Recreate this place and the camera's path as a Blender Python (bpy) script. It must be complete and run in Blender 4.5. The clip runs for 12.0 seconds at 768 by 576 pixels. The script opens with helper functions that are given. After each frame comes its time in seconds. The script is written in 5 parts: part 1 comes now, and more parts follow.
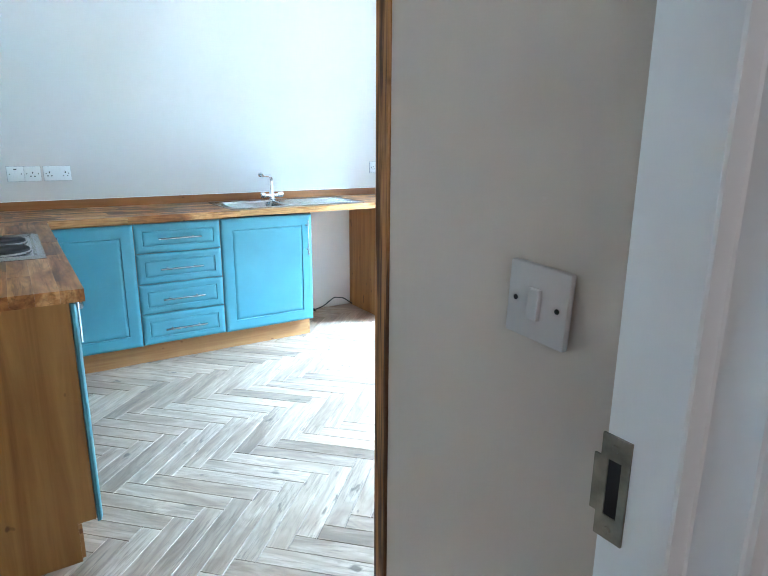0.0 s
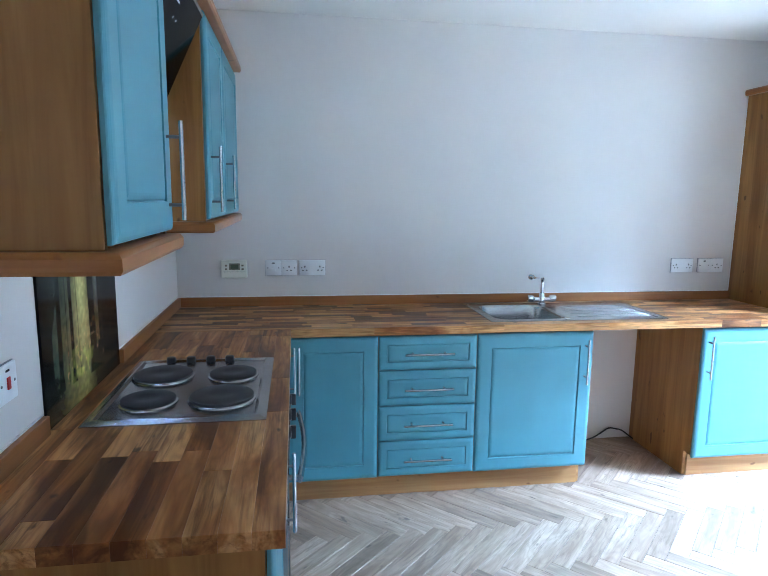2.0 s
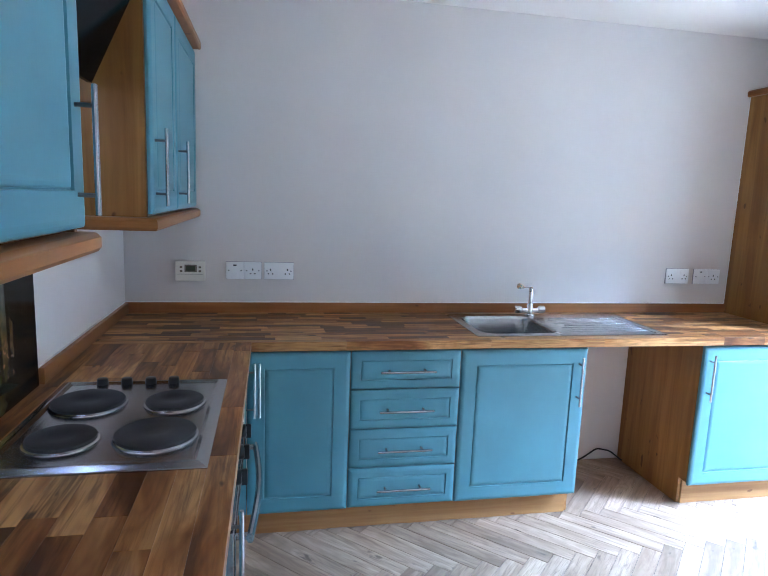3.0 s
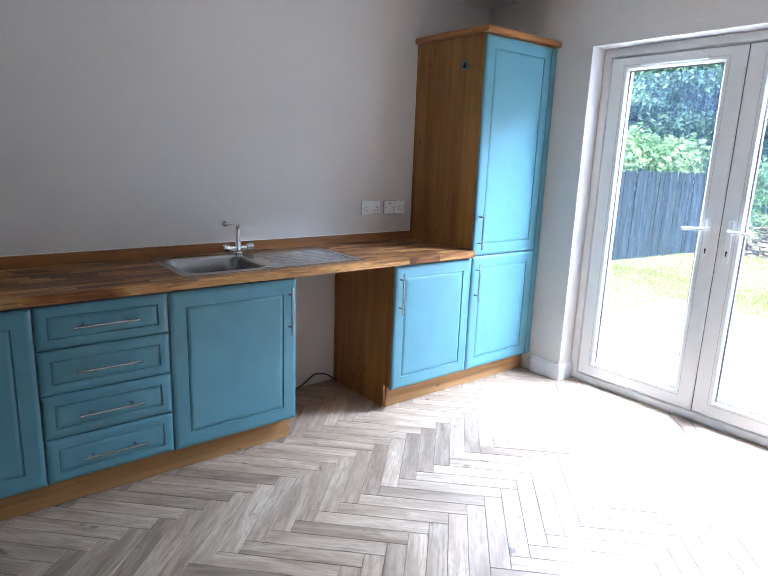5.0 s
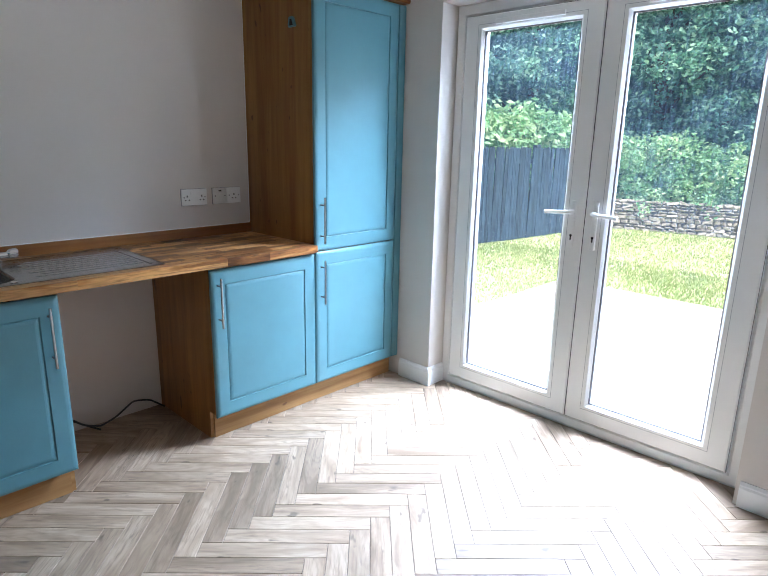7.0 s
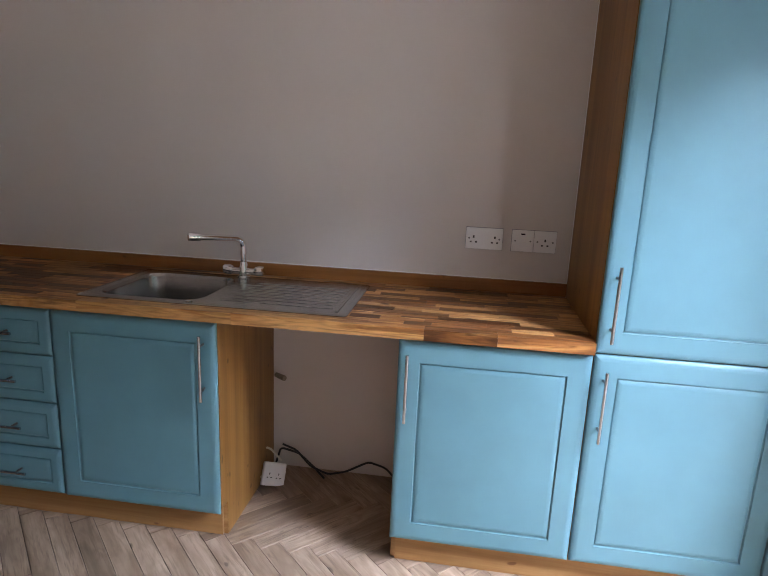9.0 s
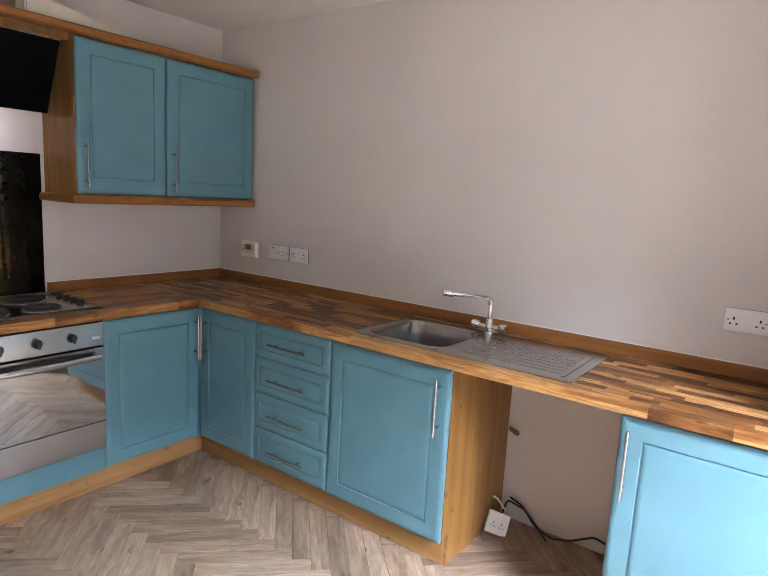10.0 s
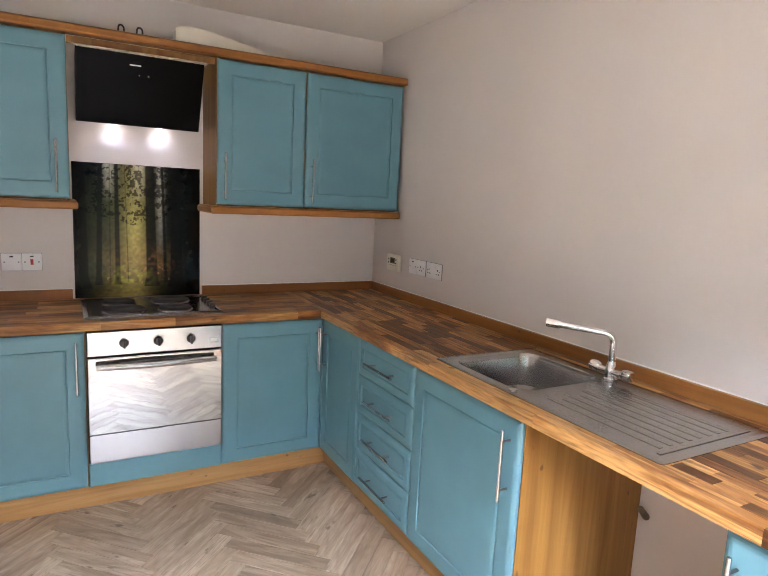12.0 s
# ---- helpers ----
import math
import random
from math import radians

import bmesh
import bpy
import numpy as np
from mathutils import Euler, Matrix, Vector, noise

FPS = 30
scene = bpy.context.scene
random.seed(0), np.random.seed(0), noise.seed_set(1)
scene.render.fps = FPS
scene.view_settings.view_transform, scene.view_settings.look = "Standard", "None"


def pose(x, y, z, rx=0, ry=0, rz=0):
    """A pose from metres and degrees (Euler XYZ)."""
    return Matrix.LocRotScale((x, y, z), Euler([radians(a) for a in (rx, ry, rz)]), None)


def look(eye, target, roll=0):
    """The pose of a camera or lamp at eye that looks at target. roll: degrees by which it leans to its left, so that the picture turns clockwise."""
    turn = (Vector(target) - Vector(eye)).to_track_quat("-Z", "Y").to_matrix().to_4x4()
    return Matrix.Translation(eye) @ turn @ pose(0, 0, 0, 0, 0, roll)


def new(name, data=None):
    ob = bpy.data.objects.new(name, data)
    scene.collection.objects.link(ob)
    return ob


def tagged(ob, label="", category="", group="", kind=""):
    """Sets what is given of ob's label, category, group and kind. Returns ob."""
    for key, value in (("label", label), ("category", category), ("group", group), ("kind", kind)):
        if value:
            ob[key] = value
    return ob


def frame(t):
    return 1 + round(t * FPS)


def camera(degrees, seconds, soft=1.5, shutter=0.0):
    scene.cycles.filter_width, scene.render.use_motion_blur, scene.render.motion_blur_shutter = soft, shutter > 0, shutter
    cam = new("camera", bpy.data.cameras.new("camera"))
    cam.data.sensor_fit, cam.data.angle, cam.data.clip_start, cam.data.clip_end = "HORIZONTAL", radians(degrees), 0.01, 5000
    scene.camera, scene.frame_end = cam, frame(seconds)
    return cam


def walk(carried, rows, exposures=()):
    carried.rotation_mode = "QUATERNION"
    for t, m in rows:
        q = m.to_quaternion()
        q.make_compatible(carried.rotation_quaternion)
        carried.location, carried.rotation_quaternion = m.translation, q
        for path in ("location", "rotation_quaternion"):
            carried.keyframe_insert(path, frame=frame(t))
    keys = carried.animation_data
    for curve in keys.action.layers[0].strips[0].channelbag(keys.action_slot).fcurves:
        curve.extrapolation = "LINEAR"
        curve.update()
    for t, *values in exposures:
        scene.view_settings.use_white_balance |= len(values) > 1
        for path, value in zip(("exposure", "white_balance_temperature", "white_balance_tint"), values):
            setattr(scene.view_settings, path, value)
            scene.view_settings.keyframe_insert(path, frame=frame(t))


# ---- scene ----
cam = camera(67.0, 12.0, soft=0.9)
PATH = [
    (0, 0.472, -4.097, 1.315, -14.15, -0.43, -32.64),
    (0.3, 0.532, -4.106, 1.362, -13.81, -0.3, -25.07),
    (0.5, 0.557, -4.094, 1.417, -13.4, -0.15, -22.25),
    (0.6, 0.55, -4.065, 1.418, -12.82, 0.04, -21.34),
    (0.9, 0.558, -3.932, 1.464, -11.85, -0, -18.74),
    (1, 0.571, -3.87, 1.484, -11.65, -0.02, -17.71),
    (1.2, 0.58, -3.712, 1.495, -11.03, 0.12, -15.97),
    (1.5, 0.613, -3.578, 1.517, -10.1, -0.06, -12.55),
    (2, 0.644, -3.287, 1.515, -8.94, -0.71, -8.64),
    (2.5, 0.655, -3.068, 1.501, -8.53, -1.49, -7.25),
    (2.7, 0.671, -2.986, 1.516, -8.82, -1.75, -8.15),
    (4.3, 0.727, -2.967, 1.425, -9.67, -2.5, -29.23),
    (4.5, 0.741, -2.974, 1.432, -10.69, -2.53, -31.72),
    (5, 0.767, -3, 1.437, -12.74, -2.02, -38.2),
    (5.5, 0.805, -3.015, 1.487, -14.66, -1.55, -45.09),
    (6, 0.883, -3.014, 1.459, -14.95, -1.58, -51.11),
    (6.5, 1.132, -2.927, 1.448, -15.15, -1.69, -51.67),
    (6.7, 1.252, -2.912, 1.429, -14.76, -1.43, -50.36),
    (8.3, 2.638, -2.671, 1.46, -14.96, -1.56, -13.33),
    (8.5, 2.738, -2.577, 1.452, -14.54, -1.58, -7.81),
    (9, 2.952, -2.365, 1.433, -13.1, -2.42, 8.32),
    (9.5, 3.09, -2.369, 1.484, -11.58, -2.87, 23.81),
    (10, 3.175, -2.489, 1.501, -9.16, -3.17, 36.44),
    (10.5, 3.268, -2.418, 1.532, -7.26, -2.69, 47.08),
    (11, 3.388, -2.175, 1.525, -6.7, -2.33, 55.18),
    (11.5, 3.401, -1.967, 1.503, -6.94, -2.2, 58.12),
    (12, 3.393, -1.787, 1.493, -8.7, -2.79, 61.44),
]
LIGHTNESS = [(0.0, 3.25, 5030, 2), (0.6, 3.23, 5030, 2), (1.2, 3.15, 5090, 4), (1.7, 2.68, 5040, 8), (2.7, 2.33, 5220, 17),
             (4.5, 1.79, 5980, 21), (5.5, 1.25, 6000, 21), (6.5, 1.12, 6150, 18), (8.3, 0.57, 6480, 23), (9.0, 0.79, 7250, 32), (9.5, 1.57, 7300, 31), (12.0, 2.12, 7750, 30)]
walk(cam, [(t, pose(x, y, z, 90 + p, r, w)) for t, x, y, z, p, r, w in PATH], LIGHTNESS)

# ---- world, sun, large lights ----
world = bpy.data.worlds.new("world")
scene.world = world
world.use_nodes = True
wn = world.node_tree
sky = wn.nodes.new("ShaderNodeTexSky")
sky.sky_type, sky.sun_disc = "NISHITA", False
sky.sun_elevation, sky.sun_rotation = radians(59), radians(213)
sky.dust_density, sky.air_density = 3.0, 1.0
haze = wn.nodes.new("ShaderNodeHueSaturation")
haze.inputs["Saturation"].default_value = 0.45
wn.links.new(sky.outputs[0], haze.inputs["Color"])
wn.links.new(haze.outputs[0], wn.nodes["Background"].inputs[0])
wn.nodes["Background"].inputs[1].default_value = 0.15


def lamp(name, kind, power, m, color=(1, 1, 1), **values):
    ob = new(name, bpy.data.lights.new(name, kind))
    ob.data.energy, ob.data.color, ob.matrix_world = power, color, m
    if "size" in values:
        ob.data.shape, ob.data.size, ob.data.size_y = "RECTANGLE", *values["size"]
    if "angle" in values:
        ob.data.angle = radians(values["angle"])
    if "cone" in values:
        ob.data.spot_size, ob.data.spot_blend, ob.data.shadow_soft_size = radians(values["cone"]), 0.8, 0.02
    return ob


lamp("sun", "SUN", 4.5, look((-5, -16, 28), (4, -2, 0)), (1, 0.91, 0.74), angle=25)
# Unseen area lamp added above the lintel to strengthen the sky's light.
lamp("door_sky_fill", "AREA", 550, look((5.1, -1.67, 2.89), (3.3, -1.67, 0.9)), (0.60, 0.79, 1.0), size=(1.9, 1.0))
# Unseen area lamp added inside the closed hall to brighten its walls.
lamp("hall_fill", "AREA", 0.72, look((0.3, -5.2, 1.6), (0.95, -3.7, 1.2)), (1.0, 0.80, 0.68), size=(0.9, 1.2))
for hy in (-1.56, -1.33):
    lamp("hood_lamp", "SPOT", 0.21, pose(0.042, hy, 1.797, 0, 0, 0), (0.36, 0.56, 1.0), cone=145)


# ---- materials ----
class Nodes:
    def __init__(self, name):
        self.mat = bpy.data.materials.new(name)
        self.mat.use_nodes = True
        self.tree = self.mat.node_tree
        self.bsdf = self.tree.nodes["Principled BSDF"]

    def add(self, kind, inputs=(), **props):
        n = self.tree.nodes.new("ShaderNode" + kind)
        for k, v in props.items():
            setattr(n, k, v)
        for k, v in dict(inputs).items():
            if isinstance(v, bpy.types.NodeSocket):
                self.tree.links.new(v, n.inputs[k])
            else:
                n.inputs[k].default_value = v
        return n

    def coords(self, scale=(1, 1, 1), shift=None, kind="Object", turn=(0, 0, 0)):
        m = self.add("Mapping", {"Vector": self.add("TexCoord").outputs[kind], "Scale": scale, "Rotation": turn})
        if shift is not None:
            self.tree.links.new(shift, m.inputs["Location"])
        return m.outputs[0]

    def noise(self, vec, scale, detail=4, rough=0.55, distort=0.0):
        return self.add("TexNoise", {"Vector": vec, "Scale": scale, "Detail": detail, "Roughness": rough, "Distortion": distort}).outputs["Fac"]

    def ramp(self, fac, stops):
        n = self.add("ValToRGB", {"Fac": fac})
        r = n.color_ramp
        while len(r.elements) < len(stops):
            r.elements.new(0.5)
        for e, (p, c) in zip(r.elements, stops):
            e.position, e.color = p, (*c, 1)
        return n.outputs["Color"]

    def mix(self, fac, a, b, blend="MIX"):
        n = self.add("Mix", data_type="RGBA", blend_type=blend)
        for key, v in ((0, fac), (6, a), (7, b)):
            if isinstance(v, bpy.types.NodeSocket):
                self.tree.links.new(v, n.inputs[key])
            else:
                n.inputs[key].default_value = v if key == 0 else (*v, 1)
        return n.outputs[2]

    def math(self, op, a, b=0.0):
        n = self.add("Math", operation=op)
        for i, v in enumerate((a, b)):
            if isinstance(v, bpy.types.NodeSocket):
                self.tree.links.new(v, n.inputs[i])
            else:
                n.inputs[i].default_value = v
        return n.outputs[0]

    def set(self, **values):
        names = {"color": "Base Color", "rough": "Roughness", "metal": "Metallic", "coat": "Coat Weight", "spec": "Specular IOR Level",
                 "coat_rough": "Coat Roughness", "trans": "Transmission Weight", "ior": "IOR", "emit": "Emission Color", "power": "Emission Strength"}
        for k, v in values.items():
            s = self.bsdf.inputs[names[k]]
            if isinstance(v, bpy.types.NodeSocket):
                self.tree.links.new(v, s)
            else:
                s.default_value = (*v, 1) if isinstance(v, tuple) else v
        return self

    def bump(self, height, strength, distance=0.001):
        n = self.add("Bump", {"Height": height, "Strength": strength, "Distance": distance})
        self.tree.links.new(n.outputs[0], self.bsdf.inputs["Normal"])
        return self


def painted(name, color, rough=0.5, vary=0.06, scale=3.0, bump=0.1, fine=180.0, streak=(1, 1, 1)):
    n = Nodes(name)
    big = n.noise(n.coords(), scale, 3)
    dark, light = tuple(c * (1 - vary) for c in color), tuple(min(1, c * (1 + vary)) for c in color)
    n.set(color=n.ramp(big, [(0.3, dark), (0.7, light)]), rough=rough)
    n.bump(n.noise(n.coords(streak), fine, 2), bump, 0.0006)
    return n.mat


def wood(name, dark, light, knot, rough=0.45, grain=(30, 30, 1.4), rand=0.0, bump=0.12, spec=0.3, soft=0.16, fleck=0.5, arch=0.0):
    """Grain runs along the axis with the smallest number in grain; arch is the strength of the cathedral rings."""
    n = Nodes(name)
    rnd = n.add("ObjectInfo").outputs["Random"]
    isl = n.add("NewGeometry").outputs["Random Per Island"]
    seed = n.math("FRACT", n.math("ADD", n.math("MULTIPLY", rnd, 7.3), isl))
    far = n.add("CombineXYZ", {"X": n.math("MULTIPLY", seed, 37.0), "Y": n.math("MULTIPLY", seed, 19.0), "Z": n.math("MULTIPLY", seed, 53.0)}).outputs[0]
    vec = n.coords(grain, far)
    g = n.noise(vec, 1.0, 5, 0.6, 0.6)
    fine = n.noise(n.coords(tuple(4 * a for a in grain), far), 1.0, 3, 0.6)
    blotch = n.noise(n.coords((2, 2, 2), far), 1.0, 2)
    c = n.ramp(g, [(0.5 - soft, dark), (0.5, tuple((a + b) / 2 for a, b in zip(dark, light))), (0.52 + soft, light)])
    c = n.mix(n.math("MULTIPLY", n.math("POWER", fine, 2.0), fleck), c, dark)
    if arch:
        wide = n.noise(n.coords(tuple(a * 0.3 for a in grain), far), 1.0, 2, 0.45)
        line = n.math("POWER", n.math("ABSOLUTE", n.math("SINE", n.math("MULTIPLY", wide, 26.0))), 3.0)
        c = n.mix(n.math("MULTIPLY", line, arch), c, dark)
    small = n.noise(n.coords(tuple(14 if a > 3 else 8 for a in grain), far), 1.6, 1)
    spot = n.ramp(small, [(0.725, (0, 0, 0)), (0.765, (1, 1, 1))])
    c = n.mix(n.math("MULTIPLY", spot, 0.8), c, knot)
    if rand:
        shade = n.ramp(seed, [(0.0, (1 - rand, 1 - 1.04 * rand, 1 - 1.08 * rand)), (0.45, (1, 1 - 0.05 * rand, 1 - 0.1 * rand)), (1.0, (1 + rand * 0.55, 1 + rand * 0.6, 1 + rand * 0.65))])
        c = n.mix(1.0, c, shade, "MULTIPLY")
    c = n.mix(n.math("MULTIPLY", blotch, 0.15), c, light)
    n.set(color=c, rough=rough, spec=spec)
    n.bump(fine, bump, 0.0008)
    return n.mat


def streaked(name, tones, streak, knot, scales, rough, rand, amount, spec=0.3, bump=0.25, stops=(0.34, 0.11), shift=0.1):
    """Boards whose grain runs along local x: broad tones, thin dark streaks that come and go, and small knots."""
    n = Nodes(name)
    rnd = n.add("ObjectInfo").outputs["Random"]
    isl = n.add("NewGeometry").outputs["Random Per Island"]
    seed = n.math("FRACT", n.math("ADD", n.math("MULTIPLY", rnd, 7.3), isl))
    far = n.add("CombineXYZ", {"X": n.math("MULTIPLY", seed, 37.0), "Y": n.math("MULTIPLY", seed, 19.0), "Z": n.math("MULTIPLY", seed, 53.0)}).outputs[0]
    broad, thin, mask = scales
    g = n.noise(n.coords((broad[0], broad[1], broad[1]), far), 1.0, 4, 0.55, 0.7)
    g = n.math("ADD", g, n.math("MULTIPLY", n.math("SUBTRACT", n.math("FRACT", n.math("MULTIPLY", seed, 13.7)), 0.5), shift))
    c = n.ramp(g, [(stops[0] + stops[1] * i, t) for i, t in enumerate(tones)])
    lines = n.noise(n.coords((thin[0], thin[1], thin[1]), far), 1.0, 5, 0.68, 0.5)
    where = n.noise(n.coords((mask[0], mask[1], mask[1]), far), 1.0, 2, 0.5, 0.4)
    fac = n.math("MULTIPLY", n.ramp(lines, [(0.49, (0.0,) * 3), (0.63, (1.0,) * 3)]), n.ramp(where, [(0.36, (0.18,) * 3), (0.58, (1.0,) * 3)]))
    c = n.mix(n.math("MULTIPLY", fac, amount), c, streak)
    rings_ = n.noise(n.coords((mask[0] * 0.7, mask[1] * 0.8, mask[1] * 0.8), far), 1.0, 2, 0.4)
    line = n.math("POWER", n.math("ABSOLUTE", n.math("SINE", n.math("MULTIPLY", rings_, 38.0))), 4.0)
    c = n.mix(n.math("MULTIPLY", line, amount * 0.35), c, streak)
    small = n.noise(n.coords((9, 20, 20), far), 1.0, 2)
    c = n.mix(n.math("MULTIPLY", n.ramp(small, [(0.675, (0.0,) * 3), (0.74, (1.0,) * 3)]), 0.8), c, knot)
    shade = n.ramp(seed, [(0.0, (1 - rand, 1 - 1.03 * rand, 1 - 1.06 * rand)), (0.5, (1, 1, 1)), (1.0, (1 + rand * 0.5, 1 + rand * 0.53, 1 + rand * 0.55))])
    c = n.mix(1.0, c, shade, "MULTIPLY")
    n.set(color=c, rough=n.math("ADD", n.math("MULTIPLY", lines, 0.15), rough - 0.07), spec=spec)
    n.bump(lines, bump, 0.0008)
    return n.mat


WALL = painted("wall paint", (0.645, 0.594, 0.546), 0.85, 0.03, 1.3, 0.25, 220)
# Wall paint copy, warmed in colour to stand in for the hall's light.
WARMWALL = painted("hall toned wall paint", (0.62, 0.525, 0.435), 0.85, 0.03, 1.3, 0.25, 220)
CEIL = painted("ceiling paint", (0.74, 0.70, 0.63), 0.9, 0.015, 1.0, 0.2, 150)
GLOSS = painted("white gloss paint", (0.80, 0.80, 0.79), 0.3, 0.02, 4, 0.1, 60)
UPVC = painted("white upvc", (0.78, 0.77, 0.74), 0.32, 0.02, 5, 0.03, 60)
TEAL = painted("teal satin paint", (0.088, 0.240, 0.282), 0.40, 0.05, 6, 0.22, 90, (1, 1, 0.25))
FOIL = wood("pine effect panel", (0.195, 0.083, 0.020), (0.395, 0.198, 0.056), (0.07, 0.026, 0.010), 0.4, (16, 16, 1.0), 0, 0.12, 0.3, 0.16, 0.5, 0.30)
PINE = wood("varnished pine moulding", (0.22, 0.080, 0.020), (0.36, 0.152, 0.042), (0.14, 0.05, 0.02), 0.35, (1.4, 1.4, 22))
PINEX = wood("knotty pine board", (0.29, 0.133, 0.043), (0.50, 0.280, 0.112), (0.14, 0.05, 0.02), 0.4, (1.3, 24, 24), 0, 0.12, 0.3, 0.16, 0.5, 0.35)
UPW = wood("varnished upstand wood", (0.20, 0.075, 0.02), (0.34, 0.145, 0.042), (0.08, 0.03, 0.012), 0.38, (1.2, 22, 22))
ACACIA = [(0.100, 0.034, 0.011), (0.240, 0.090, 0.026), (0.38, 0.165, 0.050), (0.56, 0.295, 0.108)]
STAVE = streaked("oiled acacia stave", ACACIA, (0.070, 0.024, 0.008), (0.020, 0.008, 0.004), ((2.0, 11), (3.0, 60), (2.5, 14)), 0.36, 0.18, 0.60, 0.20, 0.25, (0.35, 0.095), 0.24)
STAVEMIX = streaked("mixed acacia stave", ACACIA, (0.050, 0.018, 0.006), (0.020, 0.008, 0.004), ((2.6, 20), (3.5, 70), (3.0, 22)), 0.36, 0.28, 0.66, 0.20, 0.25, (0.37, 0.09), 0.46)
TRIM = wood("dark stained timber", (0.050, 0.018, 0.007), (0.46, 0.205, 0.06), (0.03, 0.012, 0.006), 0.4, (80, 80, 2.4), 0.0, 0.2, 0.3, 0.06, 0.35)
PLANK = streaked("washed oak vinyl", [(0.228, 0.154, 0.101), (0.315, 0.224, 0.154), (0.392, 0.287, 0.203), (0.470, 0.355, 0.258)], (0.120, 0.076, 0.047), (0.09, 0.06, 0.04),
                 ((2.6, 15), (6.5, 90), (3.6, 12)), 0.38, 0.23, 0.52, 0.42, 0.35, (0.33, 0.11), 0.17)
JOINT = painted("dark floor joint", (0.075, 0.060, 0.048), 0.9, 0.1)
DOORWOOD = wood("orange varnished door", (0.42, 0.16, 0.035), (0.55, 0.24, 0.06), (0.2, 0.07, 0.02), 0.3)
DECK = wood("pale deck board", (0.38, 0.35, 0.30), (0.57, 0.53, 0.46), (0.35, 0.31, 0.28), 0.7, (25, 2.0, 25), 0.12)
FENCE = wood("dark stained fence", (0.012, 0.024, 0.044), (0.05, 0.088, 0.13), (0.01, 0.01, 0.012), 0.7, (30, 30, 3.5), 0.35)
STEEL = Nodes("brushed steel").set(color=(0.58, 0.58, 0.58), metal=1.0, rough=0.27)
STEEL.bump(STEEL.noise(STEEL.coords((2, 300, 300)), 1.0, 2), 0.05, 0.0001)
STEEL.set(rough=STEEL.math("ADD", STEEL.math("MULTIPLY", STEEL.noise(STEEL.coords(), 9, 2), 0.08), 0.19))
STEEL = STEEL.mat
SINKSTEEL = Nodes("polished sink steel")
SINKSTEEL.set(color=(0.42, 0.42, 0.42), metal=1.0, rough=SINKSTEEL.math("ADD", SINKSTEEL.math("MULTIPLY", SINKSTEEL.noise(SINKSTEEL.coords(), 12, 3), 0.10), 0.20))
SINKSTEEL.bump(SINKSTEEL.noise(SINKSTEEL.coords(), 12, 1), 0.04, 0.0004)
SINKSTEEL = SINKSTEEL.mat
OVENSTEEL = painted("oven steel", (0.50, 0.51, 0.525), 0.24, 0.03, 8, 0.05)
OVENSTEEL.node_tree.nodes["Principled BSDF"].inputs["Metallic"].default_value = 1.0
HOBSTEEL = Nodes("brushed hob steel").set(color=(0.44, 0.445, 0.455), metal=1.0, rough=0.24).mat
CHROME = Nodes("chrome").set(color=(0.88, 0.88, 0.89), metal=1.0, rough=0.08).mat
SATIN = Nodes("satin steel bar").set(color=(0.52, 0.54, 0.57), metal=1.0, rough=0.17).mat
# Darker than the bar steel: shade behind the handles is in the colour.
POST = Nodes("darkened steel").set(color=(0.20, 0.20, 0.20), metal=1.0, rough=0.35).mat
MIRROR = Nodes("mirror oven glass")
MIRROR.set(color=(0.44, 0.46, 0.46), metal=1.0, rough=MIRROR.math("ADD", MIRROR.math("MULTIPLY", MIRROR.noise(MIRROR.coords(), 9, 5), 0.10), -0.01))
MIRROR.bump(MIRROR.noise(MIRROR.coords(), 7, 2), 0.13, 0.004)
MIRROR = MIRROR.mat
BLACK = painted("black plastic", (0.012, 0.012, 0.013), 0.35, 0.1, 8)
# Near-black for seals and markings, and for shade in holes and gaps.
GAP = Nodes("near black fill").set(color=(0.01, 0.01, 0.01), rough=0.8).mat
BLACKGLASS = Nodes("black glass").set(color=(0.003, 0.003, 0.003), rough=0.12, spec=0.03).mat
IRON = painted("cast iron plate", (0.030, 0.029, 0.028), 0.55, 0.15, 30, 0.4, 260)
# White switch plastic, darkened and warmed in colour to imitate hall light.
HALLPLATE = painted("hall toned switch plastic", (0.56, 0.515, 0.48), 0.4, 0.02, 10, 0.02)
PLATE = painted("white switch plastic", (0.80, 0.80, 0.78), 0.3, 0.01, 10, 0.02)
CREAM = painted("cream plastic", (0.74, 0.70, 0.59), 0.45, 0.04, 8, 0.05)
RED = Nodes("red switch").set(color=(0.55, 0.02, 0.015), rough=0.35).mat
GREYMETAL = painted("worn brass strike plate", (0.22, 0.19, 0.14), 0.4, 0.3, 40, 0.3)
GREYMETAL.node_tree.nodes["Principled BSDF"].inputs["Metallic"].default_value = 0.8
# Grey for pane seals, and for strips that stand in for thin shadow lines.
SEALSHADE = Nodes("grey seal and shadow line").set(color=(0.25, 0.25, 0.26), rough=0.6).mat
LCD = Nodes("lcd").set(color=(0.09, 0.10, 0.06), rough=0.2).mat
LED = Nodes("lit lamp").set(color=(1, 1, 1), emit=(0.85, 0.92, 1.0), power=7.0).mat
# Rain runs and drops; the bluish film also puts outdoor haze into the pane.
n = Nodes("rain marked hazy pane").set(color=(1, 1, 1), trans=1.0, rough=0.0, ior=1.12)
